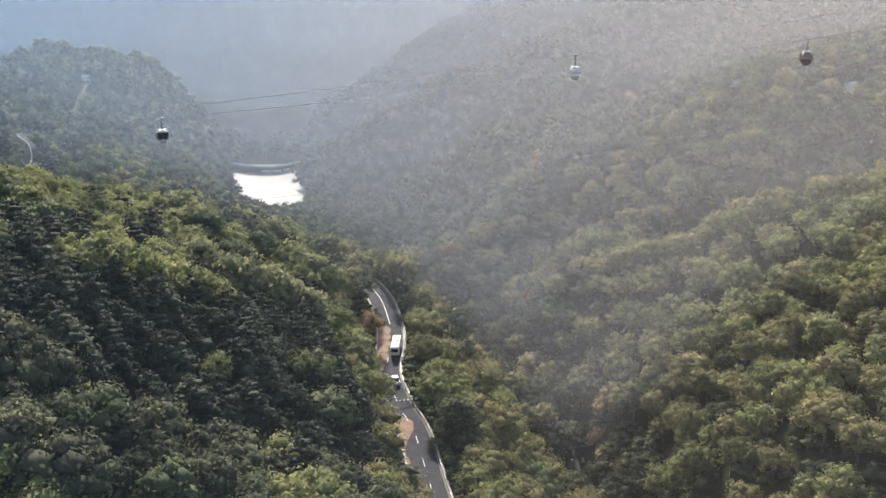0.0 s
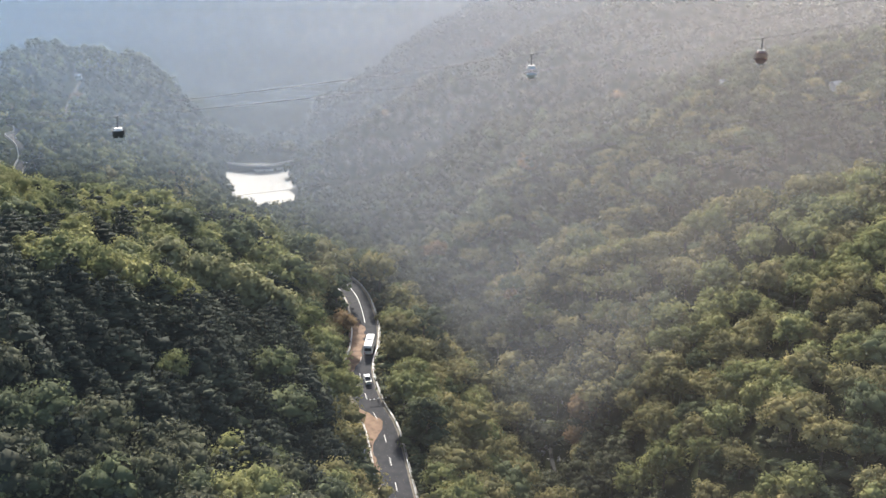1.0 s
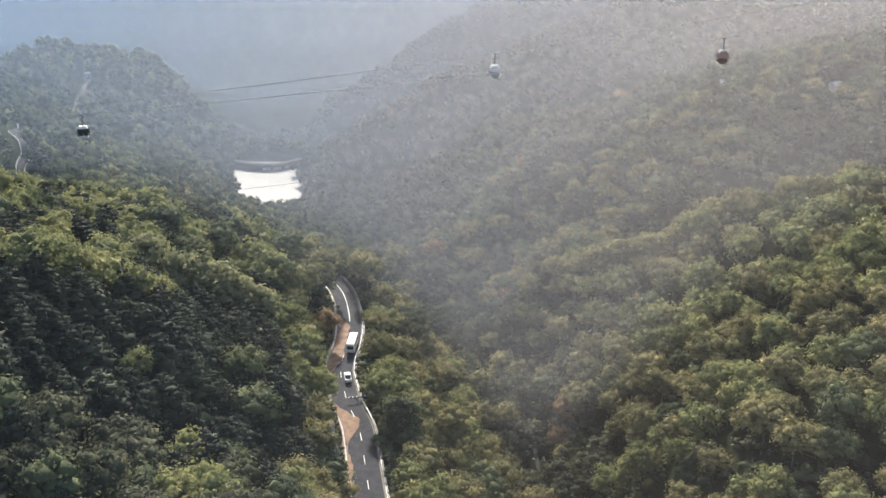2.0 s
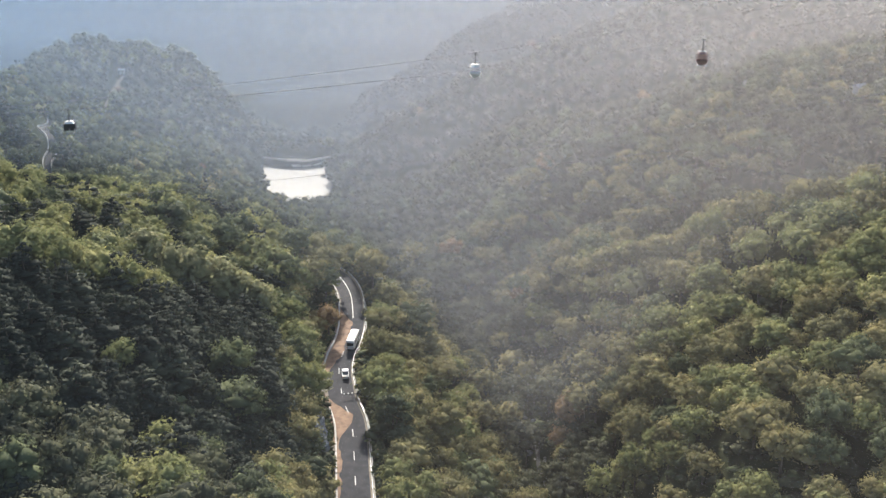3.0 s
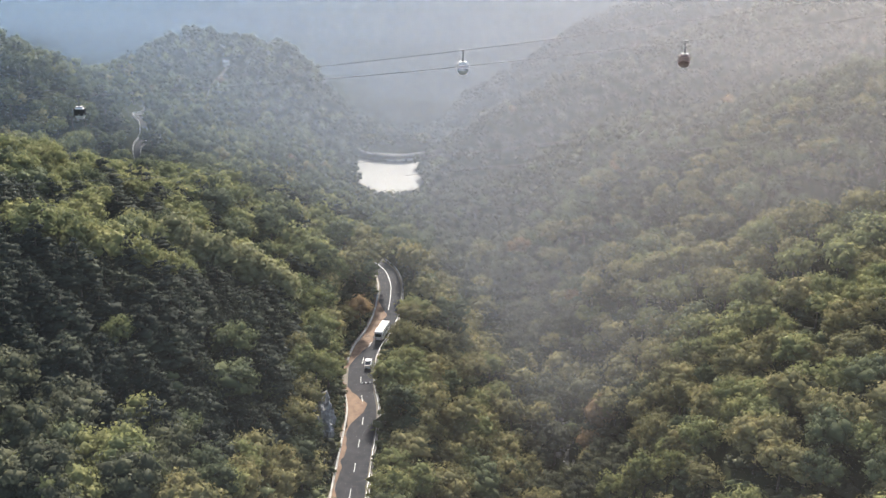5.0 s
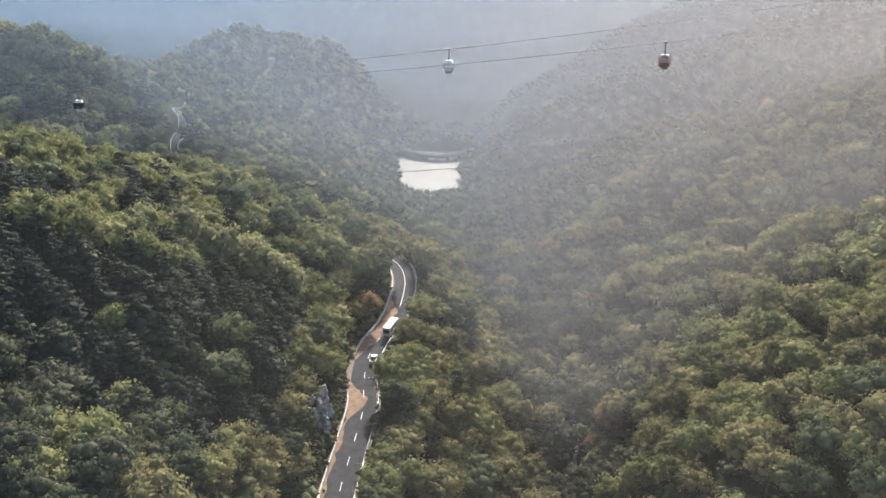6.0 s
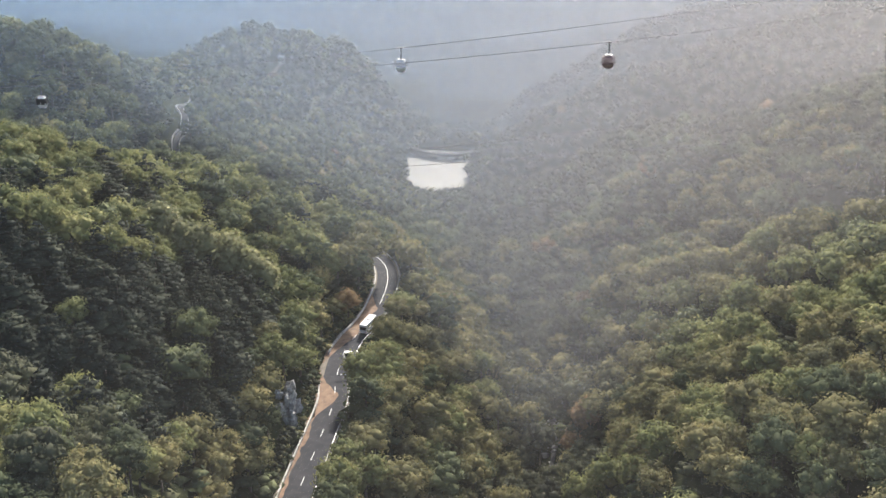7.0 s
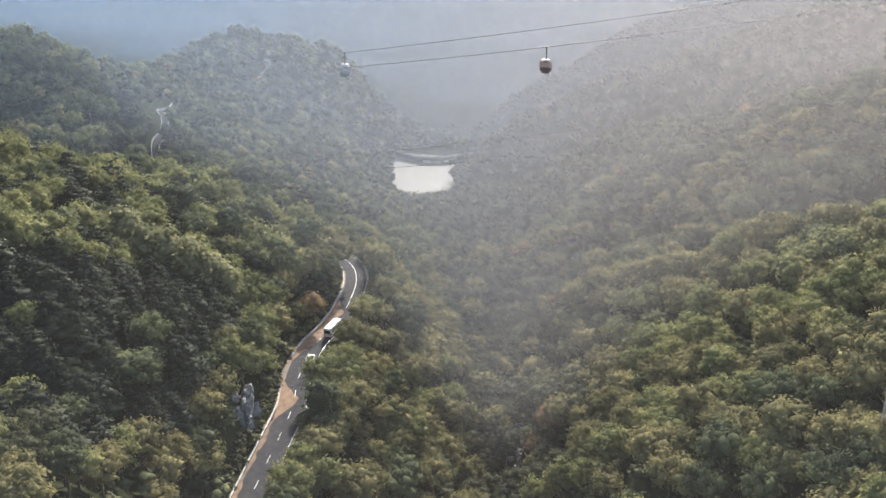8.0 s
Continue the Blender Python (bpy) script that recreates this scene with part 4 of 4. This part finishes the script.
box(bm, 0, 0, 0, 0.75, 0.35, 1.6, 0.04)
baluster = part("baluster", bm, CONCRETE, dam)
for n, k in enumerate(range(1, last, 2)):
    o = baluster if n == 0 else new("baluster", baluster.data)
    q = DAM[k] + DAM_SIDE[k] * 0.15
    o.parent, o.matrix_basis = dam, Matrix.Translation((q[0], q[1], -43.55)) @ Matrix.Rotation(math.atan2(_t[k, 1], _t[k, 0]), 4, "Z")


# ---- hillside road, path, houses ----
def draped(name, line, off_a, off_b, lift, mat, tall=0.0):
    """A strip laid on the hillside, or a low wall along it."""
    t = np.gradient(line, axis=0)
    side = np.stack([t[:, 1], -t[:, 0]], 1) / np.linalg.norm(t, axis=1)[:, None]
    mid = line + side * (off_a + off_b) / 2
    z = ground(mid[:, 0], mid[:, 1]) + lift
    z = np.convolve(np.pad(z, 4, "edge"), np.ones(9) / 9, "valid")
    a, b, n = line + side * off_a, line + side * off_b, len(line)
    v = [np.column_stack([a, z]), np.column_stack([b, z])]
    if tall:
        v = [np.column_stack([a, z - 1]), np.column_stack([a, z + tall]), np.column_stack([b, z + tall]), np.column_stack([b, z - 1])]
    i = np.arange(n - 1)
    f = []
    for k in range(len(v) - 1):
        p, q = k * n, (k + 1) * n
        f += [np.stack([i + p, i + q, i + q + 1], 1), np.stack([i + p, i + q + 1, i + p + 1], 1)]
    return new(name, mesh_from(name, np.vstack(v), np.vstack(f), [mat]))


tagged(draped("hill_road", HILL_ROAD, -1.7, 1.7, 1.0, ASPHALT), "grey road climbing the far wooded hillside", "road", kind="structure")
for o in (-1.8, 1.8):
    tagged(draped("kerb_wall", HILL_ROAD, o - 0.15, o + 0.15, 1.0, CONCRETE, 0.4), "pale kerb wall along the hillside road", "kerb wall", kind="structure")
tagged(draped("hill_path", HILL_PATH, -1.3, 1.3, 1.0, SHOULDER), "pale earth path up to the hilltop hut", "path", kind="structure")
ROOF = plain("pale_roof", (0.35, 0.35, 0.36), (0.52, 0.52, 0.52), 0.8, 0.6)
BROWN = plain("brown_wood", (0.14, 0.07, 0.045), (0.22, 0.11, 0.07), 1.0, 0.8)


def house(x, y, w, d, h, turn):
    """A small white hillside house with a pitched roof."""
    z = max(grounded(x + i, y + j) for i in (-w / 2, w / 2) for j in (-d / 2, d / 2))
    o = tagged(new("house"), "small white house with a pale pitched roof among trees", "house", "houses on the hillsides")
    o.matrix_basis = pose(x, y, z, 0, 0, turn)
    bm = bmesh.new()
    box(bm, 0, 0, h / 2 - 1.5, w, d, h + 3)
    part("wall", bm, WHITE, o)
    bm = bmesh.new()
    e = 0.5
    v = [bm.verts.new(p) for p in ((-w / 2 - e, -d / 2 - e, h - 0.1), (w / 2 + e, -d / 2 - e, h - 0.1), (w / 2 + e, d / 2 + e, h - 0.1), (-w / 2 - e, d / 2 + e, h - 0.1), (-w / 2 - e, 0, h + d * 0.3), (w / 2 + e, 0, h + d * 0.3))]
    for f in ((0, 1, 5, 4), (2, 3, 4, 5), (0, 4, 3), (1, 2, 5), (0, 3, 2, 1)):
        bm.faces.new([v[i] for i in f])
    part("roof", bm, ROOF, o)
    for k in range(max(2, int(w / 2.2))):
        bm = bmesh.new()
        box(bm, -w / 2 + (k + 0.5) * w / max(2, int(w / 2.2)), -d / 2 - 0.02, h * 0.55, 0.9, 0.08, 1.2)
        part("window", bm, GLASS, o)
    bm = bmesh.new()
    box(bm, w / 2 + 0.02, 0, 1.0, 0.08, 0.9, 2.0)
    part("door", bm, BROWN, o)


for row in HOUSES:
    house(*row)

# ---- rock, creek, bare trunk ----
ROCK = plain("pale_rock", (0.10, 0.096, 0.092), (0.36, 0.35, 0.335), 1.1, 0.9, 0, 0.8, 2.0)


def boulder(name, size, seed, label, m, parent=None, cat="rock", cuts=3, rough=1.0):
    bm = bmesh.new()
    bmesh.ops.create_icosphere(bm, subdivisions=cuts, radius=1)
    for w in bm.verts:
        d = w.co.normalized()
        k = 1 + rough * (0.35 * noise.noise(d * 1.3 + Vector((seed, 0, 0))) + 0.18 * noise.noise(d * 4 + Vector((0, seed, 0))))
        w.co = Vector((d.x * size[0], d.y * size[1], d.z * size[2])) * k
    o = part(name, bm, ROCK, parent)
    o.matrix_basis = m
    return tagged(o, label, cat)


for n, (x, y, z, sx, sy, sz) in enumerate(((-12.6, 192.0, 66.0, 1.7, 2.2, 3.4), (-14.2, 195.4, 67.5, 1.6, 2.0, 2.8), (-11.4, 189.0, 63.6, 1.3, 1.8, 2.4), (-13.6, 188.6, 66.4, 1.2, 1.5, 1.8), (-12.2, 195.6, 63.4, 1.1, 1.5, 1.9), (-15.2, 191.4, 69.0, 1.2, 1.6, 1.5))):
    boulder("rock_outcrop", (sx, sy, sz), 3.0 + 2.3 * n, "bare pale grey rock face above the road", pose(x, y, z, 8 * (n % 3), 14, 35 * n), rough=1.9)
CREEK_WATER = plain("creek_water", (0.02, 0.023, 0.024), (0.05, 0.05, 0.05), 0.8, 0.75)
CREEK_WATER.node_tree.nodes["Principled BSDF"].inputs["Specular IOR Level"].default_value = 0.12
tagged(draped("creek", CREEK, -0.8, 0.8, 0.3, CREEK_WATER), "narrow mountain stream in a shaded gully", "stream", kind="structure")
rng = np.random.default_rng(21)
for n in range(60):
    k = rng.integers(2, len(CREEK))
    q = CREEK[k] + rng.normal(0, 1.5, 2)
    r = rng.uniform(0.4, 1.3)
    boulder("boulder", (r, r * rng.uniform(0.7, 1.2), r * 0.65), float(n), "pale grey boulder in the stream bed", pose(q[0], q[1], grounded(*q) + 0.2 * r, 0, 0, rng.uniform(0, 360)), cuts=2)
snag = tagged(new("dead_tree"), "tall bare weathered tree trunk among green crowns", "tree")
sx, sy = 121.0, 173.0
sz = grounded(sx, sy)
snag.matrix_basis = pose(sx, sy, sz - 0.3, 0, 1.0, 0)
DEADWOOD = plain("dead_wood", (0.20, 0.15, 0.11), (0.48, 0.42, 0.36), 1.2, 0.9, 0, 0.6, 4.0)
bm = bmesh.new()
rod(bm, (0, 0, 0), (0.15, 0.1, 14), 0.38, 9, 0.28)
rod(bm, (0.15, 0.1, 14), (0.0, 0.0, 27.5), 0.28, 9, 0.1)
part("trunk", bm, DEADWOOD, snag)
for k in range(9):
    z, a = 13 + k * 1.55, k * 2.4
    bm = bmesh.new()
    rod(bm, (0.1, 0, z), (0.1 + 1.3 * math.cos(a), 1.3 * math.sin(a), z + 0.7), 0.07, 6, 0.02)
    part("branch", bm, DEADWOOD, snag)
